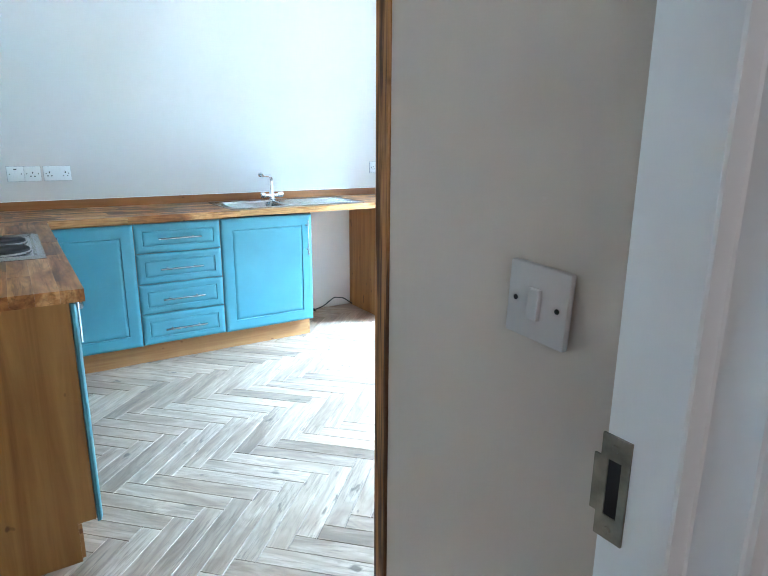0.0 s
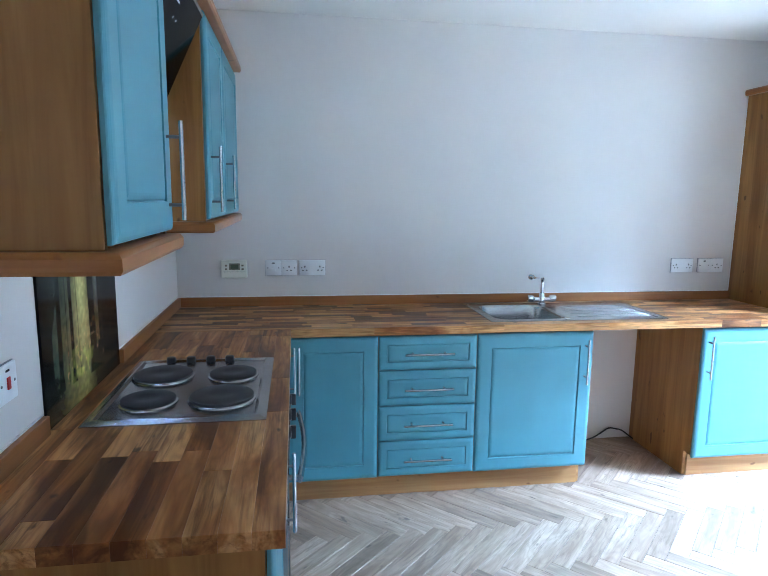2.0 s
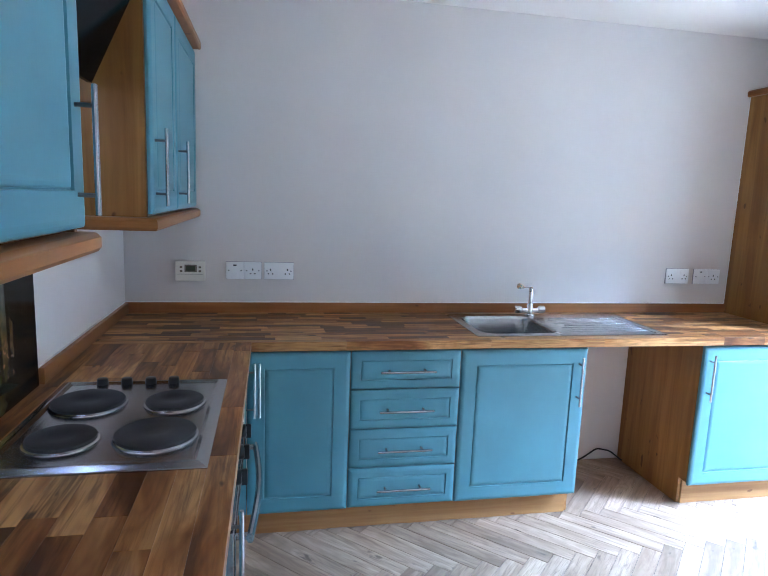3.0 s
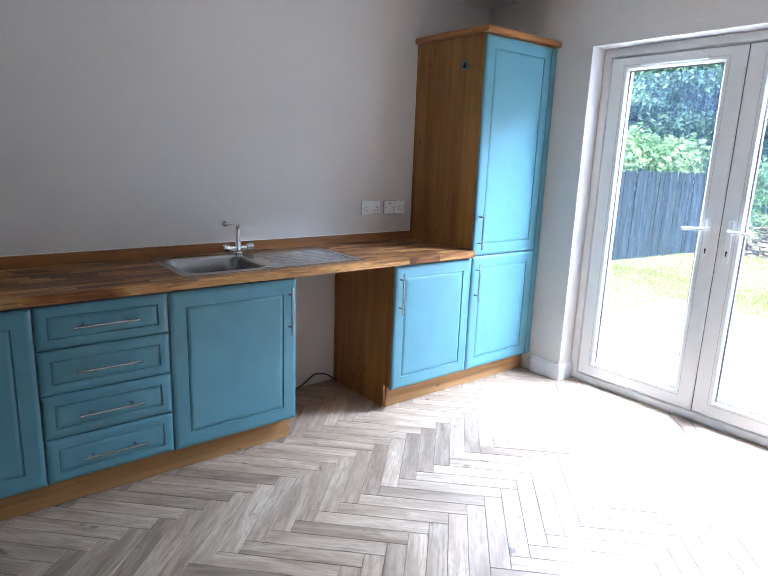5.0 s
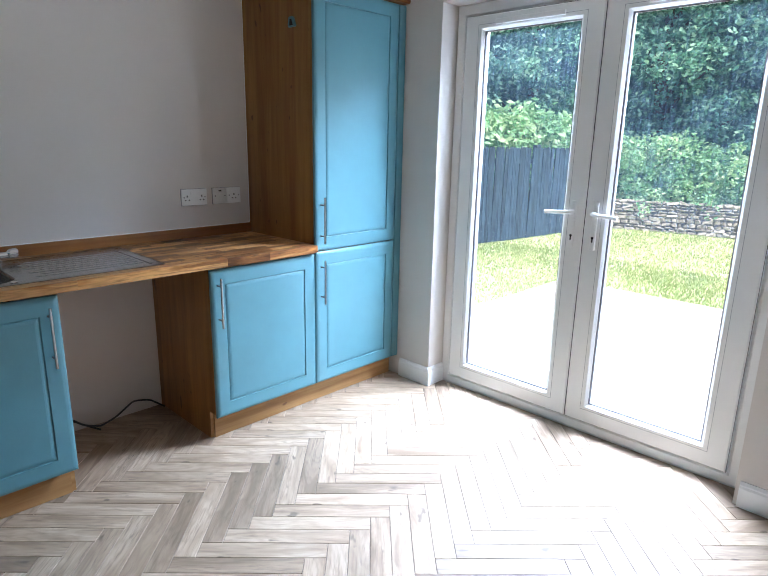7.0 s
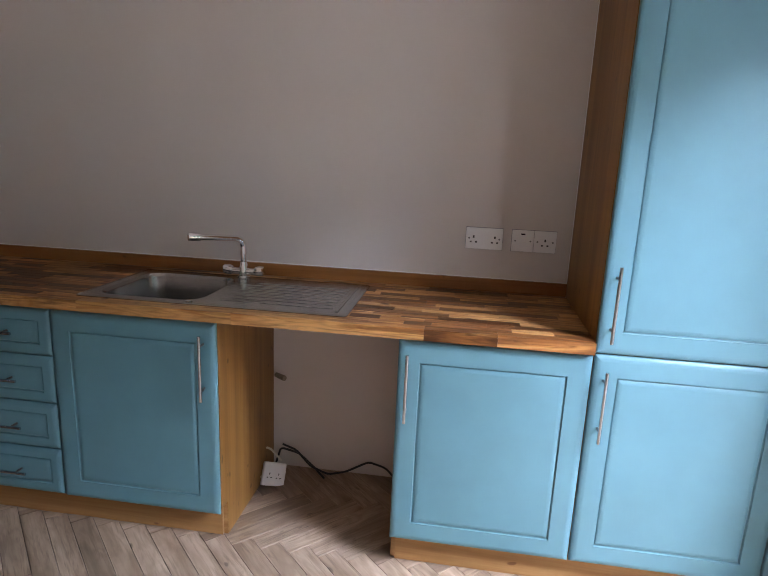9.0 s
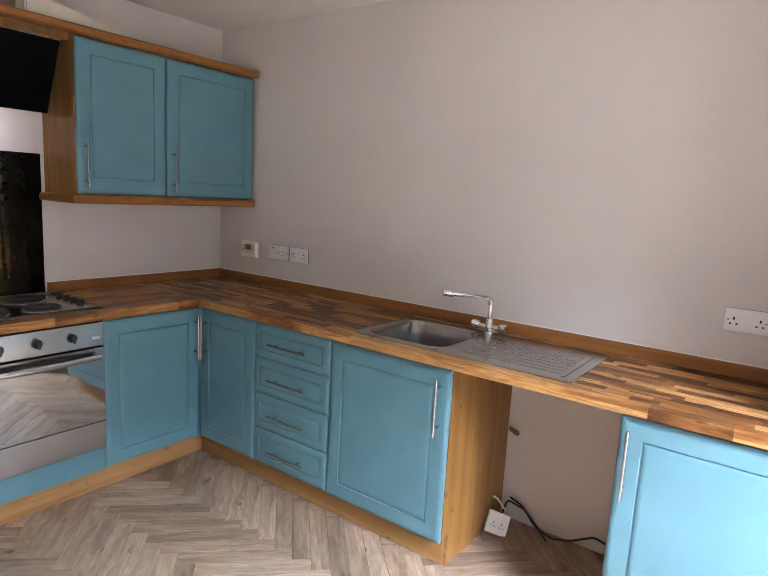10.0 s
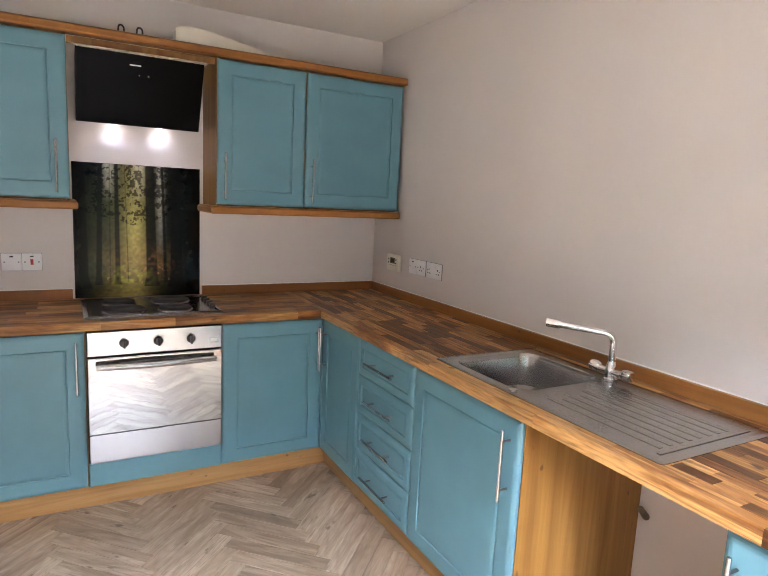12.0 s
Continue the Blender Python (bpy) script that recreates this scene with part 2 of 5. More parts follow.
film = n.add("BsdfTranslucent", {"Color": (0.52, 0.72, 0.95, 1)})
runs = n.ramp(n.noise(n.coords((130, 130, 9)), 1.0, 3, 0.7), [(0.5, (0.005,) * 3), (0.72, (0.024,) * 3)])
drops = n.ramp(n.noise(n.coords((190, 190, 70)), 1.0, 1), [(0.70, (0, 0, 0)), (0.76, (0.05,) * 3)])
big = n.ramp(n.noise(n.coords(), 1.6, 2), [(0.35, (0.25,) * 3), (0.65, (1,) * 3)])
dirt_haze = n.mix(1.0, n.mix(1.0, runs, drops, "ADD"), big, "MULTIPLY")
both = n.add("MixShader", {0: dirt_haze, 1: n.bsdf.outputs[0], 2: film.outputs[0]})
n.tree.links.new(both.outputs[0], n.tree.nodes["Material Output"].inputs["Surface"])
GLASS = n.mat
SOFFIT = painted("tank plastic", (0.62, 0.57, 0.46), 0.6, 0.05, 5)
CONCRETE = painted("pale slab", (0.30, 0.29, 0.27), 0.85, 0.1, 3, 0.4, 60)
n = Nodes("dry stone")
rs = n.math("FRACT", n.math("ADD", n.add("ObjectInfo").outputs["Random"], n.add("NewGeometry").outputs["Random Per Island"]))
c = n.ramp(rs, [(0.0, (0.20, 0.19, 0.165)), (0.5, (0.33, 0.31, 0.28)), (1.0, (0.46, 0.44, 0.40))])
n.set(color=n.mix(0.35, c, n.ramp(n.noise(n.coords(), 18, 4), [(0.3, (0.1, 0.1, 0.09)), (0.7, (0.4, 0.4, 0.37))])), rough=0.9)
n.bump(n.noise(n.coords(), 30, 4), 0.6, 0.01)
STONE = n.mat


def leafy(name, a, b, d):
    n = Nodes(name)
    r = n.add("NewGeometry").outputs["Random Per Island"]
    c = n.ramp(r, [(0.0, a), (0.5, b), (1.0, d)])
    big = n.ramp(n.noise(n.coords(), 1.5, 3), [(0.42, (0, 0, 0)), (0.60, (0.75,) * 3)])
    tone = n.mix(big, c, a)
    n.set(color=tone, rough=0.5)
    thin = n.add("BsdfTranslucent", {"Color": tone})
    both = n.add("MixShader", {0: 0.4, 1: n.bsdf.outputs[0], 2: thin.outputs[0]})
    n.tree.links.new(both.outputs[0], n.tree.nodes["Material Output"].inputs["Surface"])
    return n.mat


LEAF = leafy("tree leaves", (0.055, 0.17, 0.14), (0.16, 0.39, 0.28), (0.42, 0.68, 0.50))
IVY = leafy("hedge leaves", (0.15, 0.36, 0.20), (0.36, 0.60, 0.35), (0.66, 0.80, 0.54))
GRASS = leafy("grass blades", (0.24, 0.35, 0.13), (0.37, 0.47, 0.20), (0.54, 0.58, 0.34))
BARK = painted("bark", (0.06, 0.045, 0.032), 0.9, 0.3, 6, 0.8, 30)
n = Nodes("lawn soil")
n.set(color=n.mix(n.noise(n.coords(), 0.9, 4), (0.30, 0.38, 0.16), (0.55, 0.56, 0.36)), rough=0.95)
LAWN = n.mat
n = Nodes("forest print")
att = n.add("VertexColor", layer_name="print")
n.set(color=att.outputs["Color"], rough=0.12, coat=0.4)
n.set(spec=0.14, coat=0.0)
PRINT = n.mat


# ---- mesh helpers ----
def box(bm, x0, x1, y0, y1, z0, z1):
    v = [bm.verts.new((x, y, z)) for x in (x0, x1) for y in (y0, y1) for z in (z0, z1)]
    return [bm.faces.new([v[i] for i in f]) for f in ((0, 1, 3, 2), (4, 6, 7, 5), (0, 4, 5, 1), (2, 3, 7, 6), (0, 2, 6, 4), (1, 5, 7, 3))]


def bbox(x0, x1, y0, y1, z0, z1, r=0.002, seg=2):
    bm = bmesh.new()
    box(bm, x0, x1, y0, y1, z0, z1)
    bmesh.ops.bevel(bm, geom=bm.edges[:], offset=r, segments=seg, profile=0.5, affect="EDGES")
    return bm


def plain(*a):
    bm = bmesh.new()
    box(bm, *a)
    return bm


def rings(bm, loops, cap=True, first=False):
    rows = [[bm.verts.new(p) for p in lp] for lp in loops]
    for a, b in zip(rows, rows[1:]):
        for i in range(len(a)):
            j = (i + 1) % len(a)
            bm.faces.new((a[i], a[j], b[j], b[i]))
    if cap:
        bm.faces.new(rows[-1])
    if first:
        bm.faces.new(rows[0][::-1])
    return rows


def prism(bm, pts, lo, hi, axis="x"):
    put = {"x": lambda a, b, c: (c, a, b), "y": lambda a, b, c: (a, c, b), "z": lambda a, b, c: (a, b, c)}[axis]
    rings(bm, [[put(a, b, lo) for a, b in pts], [put(a, b, hi) for a, b in pts]], True, True)


def tube(bm, pts, r, n=8, radii=None):
    pts = [Vector(p) for p in pts]
    loops, side = [], None
    for i, p in enumerate(pts):
        d = (pts[min(i + 1, len(pts) - 1)] - pts[max(i - 1, 0)]).normalized()
        if side is None:
            side = d.orthogonal().normalized()
        side = (side - d * side.dot(d)).normalized()
        up = d.cross(side)
        q = radii[i] if radii else r
        loops.append([p + (side * math.cos(2 * math.pi * k / n) + up * math.sin(2 * math.pi * k / n)) * q for k in range(n)])
    rings(bm, loops, True, True)


def lathe(bm, profile, c, axis="z", n=24):
    m = {"z": Matrix(), "x": Matrix.Rotation(radians(90), 4, "Y"), "y": Matrix.Rotation(radians(90), 4, "X")}[axis]
    rings(bm, [[Vector(c) + m @ Vector((r * math.cos(2 * math.pi * k / n), r * math.sin(2 * math.pi * k / n), h)) for k in range(n)] for r, h in profile], True, True)


def arc(points, r, n=6):
    """Rounds the inner corners of a line of points."""
    out = [Vector(points[0])]
    for a, b, c in zip(points, points[1:], points[2:]):
        a, b, c = Vector(a), Vector(b), Vector(c)
        p, q = b + (a - b).normalized() * r, b + (c - b).normalized() * r
        out += [(1 - t) ** 2 * p + 2 * t * (1 - t) * b + t * t * q for t in [k / n for k in range(n + 1)]]
    return out + [Vector(points[-1])]


def part(name, bm, material, parent=None, label="", smooth=False, m=None):
    bmesh.ops.recalc_face_normals(bm, faces=bm.faces[:])
    me = bpy.data.meshes.new(name)
    bm.to_mesh(me)
    bm.free()
    me.materials.append(material)
    ob = new(name, me)
    if smooth:
        for p in me.polygons:
            p.use_smooth = True
        me.set_sharp_from_angle(angle=radians(35))
    if m is not None:
        ob.matrix_basis = m
    if parent:
        ob.parent = parent
    return tagged(ob, label)


def thing(name, m, label, category, group=""):
    ob = new(name)
    ob.matrix_basis = m
    ob.empty_display_size = 0.1
    return tagged(ob, label, category, group)


def structure(name, bm, material, label="", smooth=False):
    return tagged(part(name, bm, material, None, label, smooth), kind="structure")


# ---- plan ----
EAST, CEILING, SOUTH = 4.03, 2.465, -3.32
HALL0, HALL1, HALL_END = -3.93, -3.80, -5.6
FRONT, DOORT, DOORB, TOP = -0.60, 0.850, 0.126, 0.90
OPEN0, OPEN1, OPENZ = -2.492, -0.845, 2.126


def wall_with_hole(x0, x1, a0, a1, h, b0, b1, z0, z1, axis):
    """A wall whose length runs along axis from a0 to a1, with a hole b0..b1, z0..z1."""
    bm = bmesh.new()
    for lo, hi, u, v in ((a0, b0, -0.1, h), (b1, a1, -0.1, h), (b0, b1, z1, h), (b0, b1, -0.1, z0)):
        if hi - lo > 0.001 and v - u > 0.001:
            box(bm, x0, x1, lo, hi, u, v) if axis == "y" else box(bm, lo, hi, x0, x1, u, v)
    return bm


structure("wall_north", plain(-0.12, EAST + 0.3, 0, 0.15, -0.1, CEILING), WALL, "smooth warm white painted wall above the sink run")
structure("wall_west", plain(-0.12, 0, HALL_END, 0, -0.1, CEILING), WALL, "smooth warm white painted wall behind the hob run")
structure("wall_east", wall_with_hole(EAST, EAST + 0.3, SOUTH - 0.12, 0, CEILING, OPEN0, OPEN1, -0.1, OPENZ, "y"), WALL, "warm white painted wall with french doors")
structure("wall_south", plain(1.08, EAST, SOUTH - 0.12, SOUTH, -0.1, CEILING), WALL, "plain painted wall")
structure("wall_entry", plain(0.96, 1.08, HALL1, SOUTH - 0.034, -0.1, CEILING), WARMWALL, "greyish white wall with a light switch")
structure("wall_hall", wall_with_hole(HALL0, HALL1, 0, 1.75, CEILING, 0.04, 0.985, -0.1, 2.06, "x"), WALL, "painted wall round the hall doorway")
structure("wall_hall_side", plain(1.75, 1.87, HALL_END, HALL0, -0.1, CEILING), WALL, "plain painted wall")
structure("wall_hall_end", plain(0, 1.75, HALL_END - 0.12, HALL_END, -0.1, CEILING), WALL, "plain painted wall")
structure("ceiling", plain(-0.12, EAST + 0.3, HALL_END - 0.12, 0.15, CEILING, CEILING + 0.15), CEIL, "plain white painted ceiling")
floor = structure("floor", plain(-0.12, EAST + 0.13, HALL_END, 0, -0.12, -0.004), JOINT, "pale grey brown herringbone wood effect floor")
structure("trim", bbox(0.955, 1.0, SOUTH - 0.034, SOUTH + 0.003, 0, CEILING - 0.001, 0.003), TRIM, "dark stained timber strip on the wall end")


def skirting(name, pts, outward):
    """A moulded board along a line, thick towards outward."""
    bm = bmesh.new()
    prof = [(0, 0), (0.016, 0), (0.016, 0.085), (0.012, 0.094), (0.013, 0.100), (0.006, 0.112), (0, 0.112)]
    (x0, y0), (x1, y1) = pts
    ox, oy = outward
    rings(bm, [[(x + ox * a, y + oy * a, b) for a, b in prof] for x, y in ((x0, y0), (x1, y1))], True, True)
    structure(name, bm, GLOSS, "white gloss moulded skirting board")


skirting("baseboard", [(EAST, SOUTH), (EAST, OPEN0 - 0.016)], (-1, 0))
skirting("baseboard", [(EAST, OPEN1 - 0.0), (EAST, FRONT - 0.02)], (-1, 0))
skirting("baseboard", [(EAST - 0.016, OPEN1 + 0.0), (EAST + 0.13, OPEN1)], (0, -1))
skirting("baseboard", [(1.0, SOUTH), (EAST - 0.016, SOUTH)], (0, 1))
skirting("baseboard", [(0.0, -3.72), (0.0, -3.05)], (1, 0))

# hall door lining
bm = bmesh.new()
prism(bm, [(0.9845, -3.8005), (0.910, -3.8005), (0.910, -3.868), (0.9115, -3.871), (0.936, -3.8715), (0.938, -3.874), (0.938, -3.914), (0.9405, -3.9165),
           (0.942, -3.921), (0.960, -3.923), (0.963, -3.926), (0.964, -3.952), (0.9845, -3.952)], 0, 2.06, "z")
box(bm, 0.04, 0.07, HALL0, HALL1, 0, 2.06)
box(bm, 0.07, 0.9095, HALL0, HALL1, 2.03, 2.06)
structure("door_frame", bm, GLOSS, "white gloss painted door lining")
for x0, x1 in ((0.985, 1.04), (0.002, 0.055)):
    structure("trim", bbox(x0, x1, HALL0 - 0.018, HALL0 - 0.001, 0, 2.10, 0.005), GLOSS, "white gloss architrave on the hall side")
structure("trim", bbox(0.056, 0.984, HALL0 - 0.018, HALL0 - 0.001, 2.045, 2.10, 0.005), GLOSS, "white gloss architrave on the hall side")
strike = thing("strike_plate", pose(0.910, -3.812, 1.004), "worn metal strike plate let into the white door lining", "strike plate")
bm = bmesh.new()
for a in ((-0.015, 0.015, 0.029, 0.053), (-0.015, 0.015, -0.053, -0.029), (-0.015, -0.007, -0.029, 0.029), (0.007, 0.022, -0.029, 0.029)):
    box(bm, -0.0025, 0.0, a[0], a[1], a[2], a[3])
part("plate", bm, GREYMETAL, strike)
part("recess", plain(-0.0012, 0.0, -0.007, 0.007, -0.029, 0.029), GAP, strike, "dark latch hole")
for z in (0.042, -0.042):
    bm = bmesh.new()
    lathe(bm, [(0.004, -0.003), (0.0035, -0.0042)], (0, 0, z), "x", 10)
    part("screw", bm, GREYMETAL, strike, m=pose(-0.0005, 0, 0))

# low cupboard door on the west wall
low = thing("cupboard_door", pose(0.0, -2.62, 0.0), "orange varnished low cupboard door in a white frame", "cupboard door")
part("frame", bbox(0.001, 0.022, 0.29, 0.362, 0.0, 0.80, 0.004), GLOSS, low, "white painted frame")
part("frame", bbox(0.001, 0.022, -0.362, -0.29, 0.0, 0.80, 0.004), GLOSS, low, "white painted frame")
part("frame", bbox(0.001, 0.026, -0.37, 0.37, 0.801, 0.845, 0.004), GLOSS, low, "white painted top rail")
leafd = part("door", bbox(0.001, 0.014, -0.286, 0.284, 0.01, 0.79, 0.003), DOORWOOD, low)
bm = bmesh.new()
lathe(bm, [(0.008, 0.014), (0.008, 0.03), (0.016, 0.034), (0.016, 0.044), (0.008, 0.048)], (0, 0, 0), "x", 16)
part("knob", bm, SATIN, leafd, m=pose(0, -0.24, 0.45))
part("hinge", bbox(0.0145, 0.018, 0.272, 0.288, 0.60, 0.68, 0.001), GREYMETAL, leafd, "dark metal hinge")


# ---- french doors ----
def frame_part(name, y0, y1, z0, z1, x0, x1, w, mat, parent, wb=None, wt=None):
    """A mitred rectangular frame."""
    wb, wt = wb or w, wt or w
    bm = bmesh.new()
    o = [(y0, z0), (y1, z0), (y1, z1), (y0, z1)]
    i = [(y0 + w, z0 + wb), (y1 - w, z0 + wb), (y1 - w, z1 - wt), (y0 + w, z1 - wt)]
    c = 0.006
    oc = [(y0 + c, z0 + c), (y1 - c, z0 + c), (y1 - c, z1 - c), (y0 + c, z1 - c)]
    ic = [(y0 + w - 2 * c, z0 + wb - 2 * c), (y1 - w + 2 * c, z0 + wb - 2 * c), (y1 - w + 2 * c, z1 - wt + 2 * c), (y0 + w - 2 * c, z1 - wt + 2 * c)]
    loops = [[(x, y, z) for y, z in q] for x, q in ((x0 + c, o), (x0, oc), (x0, ic), (x0 + 2 * c, i), (x1, i), (x1, o), (x0 + c, o))]
    rings(bm, loops, False)
    bmesh.ops.remove_doubles(bm, verts=bm.verts[:], dist=1e-6)
    return part(name, bm, mat, parent)


def outline(name, y0, y1, z0, z1, x, w, mat, parent):
    """Four thin strips round a rectangle."""
    bm = bmesh.new()
    for a, b, c, d in ((y0 - w, y0, z0 - w, z1 + w), (y1, y1 + w, z0 - w, z1 + w), (y0, y1, z0 - w, z0), (y0, y1, z1, z1 + w)):
        box(bm, x, x + 0.003, a, b, c, d)
    return part(name, bm, mat, parent)


FX = EAST + 0.13
MID = (OPEN0 + OPEN1) / 2
fd = tagged(new("door_1"), "white upvc french doors, closed, with clear glass", "french doors", kind="structure")
frame_part("door_frame", OPEN0 + 0.001, OPEN1 - 0.001, 0.0, OPENZ - 0.001, FX, FX + 0.07, 0.062, UPVC, fd, 0.055, 0.06)
for side, (y0, y1) in enumerate(((MID + 0.002, OPEN1 - 0.066), (OPEN0 + 0.066, MID - 0.002))):
    lf = frame_part("door_leaf", y0, y1, 0.059, OPENZ - 0.064, FX - 0.012, FX + 0.05, 0.112, UPVC, fd, 0.095, 0.075)
    part("pane", plain(FX + 0.018, FX + 0.022, y0 + 0.108, y1 - 0.108, 0.15, OPENZ - 0.135), GLASS, lf).visible_shadow = False
    # Thin strips drawn as the shade in the leaf's gap and bead groove.
    outline("leaf_shade_line", y0, y1, 0.059, OPENZ - 0.064, FX - 0.005, 0.0014, GAP, lf)
    outline("bead_shade_line", y0 + 0.082, y1 - 0.082, 0.128, OPENZ - 0.110, FX - 0.0126, 0.0014, SEALSHADE, lf)
    fs = frame_part("pane_seal", y0 + 0.1125, y1 - 0.1125, 0.1545, OPENZ - 0.1395, FX + 0.006, FX + 0.017, 0.005, SEALSHADE, lf)
    part("trickle_vent", bbox(FX - 0.026, FX - 0.0125, (y0 + y1) / 2 - 0.19, (y0 + y1) / 2 + 0.19, OPENZ - 0.118, OPENZ - 0.094, 0.003), UPVC, lf)
    yh = MID + (0.055 if side == 0 else -0.055)
    h = part("handle", bbox(FX - 0.024, FX - 0.0125, yh - 0.014, yh + 0.014, 0.94, 1.17, 0.005, 3), UPVC, lf, "white lever handle", True)
    d = 1 if side == 0 else -1
    bm = bmesh.new()
    tube(bm, arc([(FX - 0.02, yh, 1.115), (FX - 0.065, yh, 1.115), (FX - 0.068, yh + d * 0.125, 1.108)], 0.018), 0.009, 10)
    part("lever", bm, UPVC, lf, smooth=True)
    bm = bmesh.new()
    lathe(bm, [(0.006, 0), (0.006, 0.003)], (FX - 0.0262, yh, 1.0), "x", 12)
    box(bm, FX - 0.0262, FX - 0.0235, yh - 0.003, yh + 0.003, 0.978, 1.0)
    part("keyhole", bm, GAP, lf, "dark key slot")
structure("threshold", plain(FX + 0.071, FX + 0.2, OPEN0, OPEN1, -0.1, -0.02), UPVC, "white door sill")


# ---- kitchen units ----
def panel_front(x0, x1, z0, z1, y=FRONT, inset=0.070, t=0.0175):
    """A routed door or drawer front whose face looks to -y."""
    bm = bmesh.new()
    prof = [(0, t), (0, 0.009), (0.002, 0.0060), (0.005, 0.0040), (0.010, 0.0018), (0.016, 0.0005), (0.020, 0.0), (inset, 0.0), (inset + 0.0012, 0.0055), (inset + 0.004, 0.0066),
            (inset + 0.006, 0.0040), (inset + 0.008, 0.0028), (inset + 0.014, 0.0012), (inset + 0.020, 0.0004)]
    rings(bm, [[(x0 + i, y + d, z0 + i), (x1 - i, y + d, z0 + i), (x1 - i, y + d, z1 - i), (x0 + i, y + d, z1 - i)] for i, d in prof], True, True)
    return bm


def bar_handle(parent, x, z, upright=True, length=0.235, gap=0.16, y=FRONT):
    bm = bmesh.new()
    e = Vector((0, 0, 1)) if upright else Vector((1, 0, 0))
    c = Vector((x, y - 0.034, z))
    tube(bm, [c - e * length / 2, c - e * (length / 2 - 0.001), c + e * (length / 2 - 0.001), c + e * length / 2], 0.0054, 12, [0.0046, 0.0054, 0.0054, 0.0046])
    h = part("handle", bm, SATIN, parent, "slim satin steel bar handle", True)
    for s in (-1, 1):
        bm = bmesh.new()
        tube(bm, [c + e * s * gap / 2, c + e * s * gap / 2 + Vector((0, 0.0355, 0))], 0.0042, 8)
        part("handle_post", bm, POST, parent, smooth=True)
    return h


def carcass(ob, w, z0, z1, depth, mat=FOIL, top=True):
    """Sides, floor, top and back of a cabinet."""
    t = 0.018
    part("side_panel", plain(0.001, t, -depth + 0.021, -0.002, z0, z1), mat, ob)
    part("side_panel", plain(w - t, w - 0.001, -depth + 0.021, -0.002, z0, z1), mat, ob)
    part("base_panel", plain(t, w - t, -depth + 0.021, -0.002, z0, z0 + t), mat, ob)
    if top:
        part("top_panel", plain(t, w - t, -depth + 0.021, -0.002, z1 - t, z1), mat, ob)
    part("back_panel", plain(t, w - t, -0.012, -0.004, z0 + t, z1 - t), mat, ob)


def door(ob, x0, x1, z0, z1, handle=None, hz=None, y=FRONT, label=""):
    d = part("door", panel_front(x0 + 0.002, x1 - 0.002, z0, z1, y), TEAL, ob, label)
    if handle is not None:
        bar_handle(d, handle, hz, y=y)
    return d


def unit(name, m, w, label, depth=0.6, z0=DOORB, z1=0.860, group="base cabinets", top=True):
    ob = thing(name, m, label, "kitchen cabinet", group)
    carcass(ob, w, z0, z1, depth, FOIL, top)
    return ob


HZ = DOORT - 0.035 - 0.1175
u = unit("base_cabinet", pose(0.603, 0, 0), 1.037 - 0.603, "teal painted corner base cabinet with a closed panelled door")
door(u, -0.0025, 1.037 - 0.603, DOORB, DOORT, 0.052, HZ)
# Added strip hides the dark gap where the two corner doors meet.
part("corner_gap_cover", plain(-0.0215, -0.0045, -0.5985, -0.581, DOORB, DOORT - 0.003), TEAL, u, "narrow teal strip covering the corner gap")
u = unit("drawer_cabinet", pose(1.037, 0, 0), 0.494, "teal painted base cabinet with four closed drawers")
edges = [DOORT, 0.676, 0.494, 0.312, DOORB]
for a, b in zip(edges, edges[1:]):
    d = part("drawer_front", panel_front(0.0015, 0.4925, b + 0.003, a, inset=0.040), TEAL, u)
    bar_handle(d, 0.247, (a + b) / 2, False, 0.245, 0.16)
u = unit("base_cabinet", pose(1.531, 0, 0), 0.598, "teal painted cabinet under the steel sink, door closed", top=False)
door(u, 0.001, 0.616, DOORB, DOORT, 0.572, HZ)
u = unit("base_cabinet", pose(2.784, 0, 0), 0.588, "teal painted base cabinet beside the appliance gap, door closed")
door(u, -0.019, 0.588, DOORB, DOORT, 0.016, HZ)
u = unit("tall_cabinet", pose(3.373, 0, 0), EAST - 3.373 - 0.004, "tall teal larder cabinet with pine effect side beside the french doors", 0.6, DOORB, 2.145, "")
door(u, 0.000, 0.598, DOORB, 0.8585, 0.035, HZ)
door(u, -0.0015, 0.598, 0.8625, 2.137, 0.035, 0.8625 + 0.04 + 0.12)
part("sealant_bead", plain(-0.0045, -0.0016, -0.0045, -0.0005, 0.956, 2.145), GLOSS, u, "thin white sealant line")
part("filler_panel", bbox(0.601, EAST - 3.373 - 0.003, FRONT + 0.004, FRONT + 0.02, DOORB, 2.137, 0.004), TEAL, u)
part("end_panel", bbox(-0.0015, 0.0008, FRONT + 0.0205, -0.001, TOP + 0.0005, 2.145, 0.0004), FOIL, u)


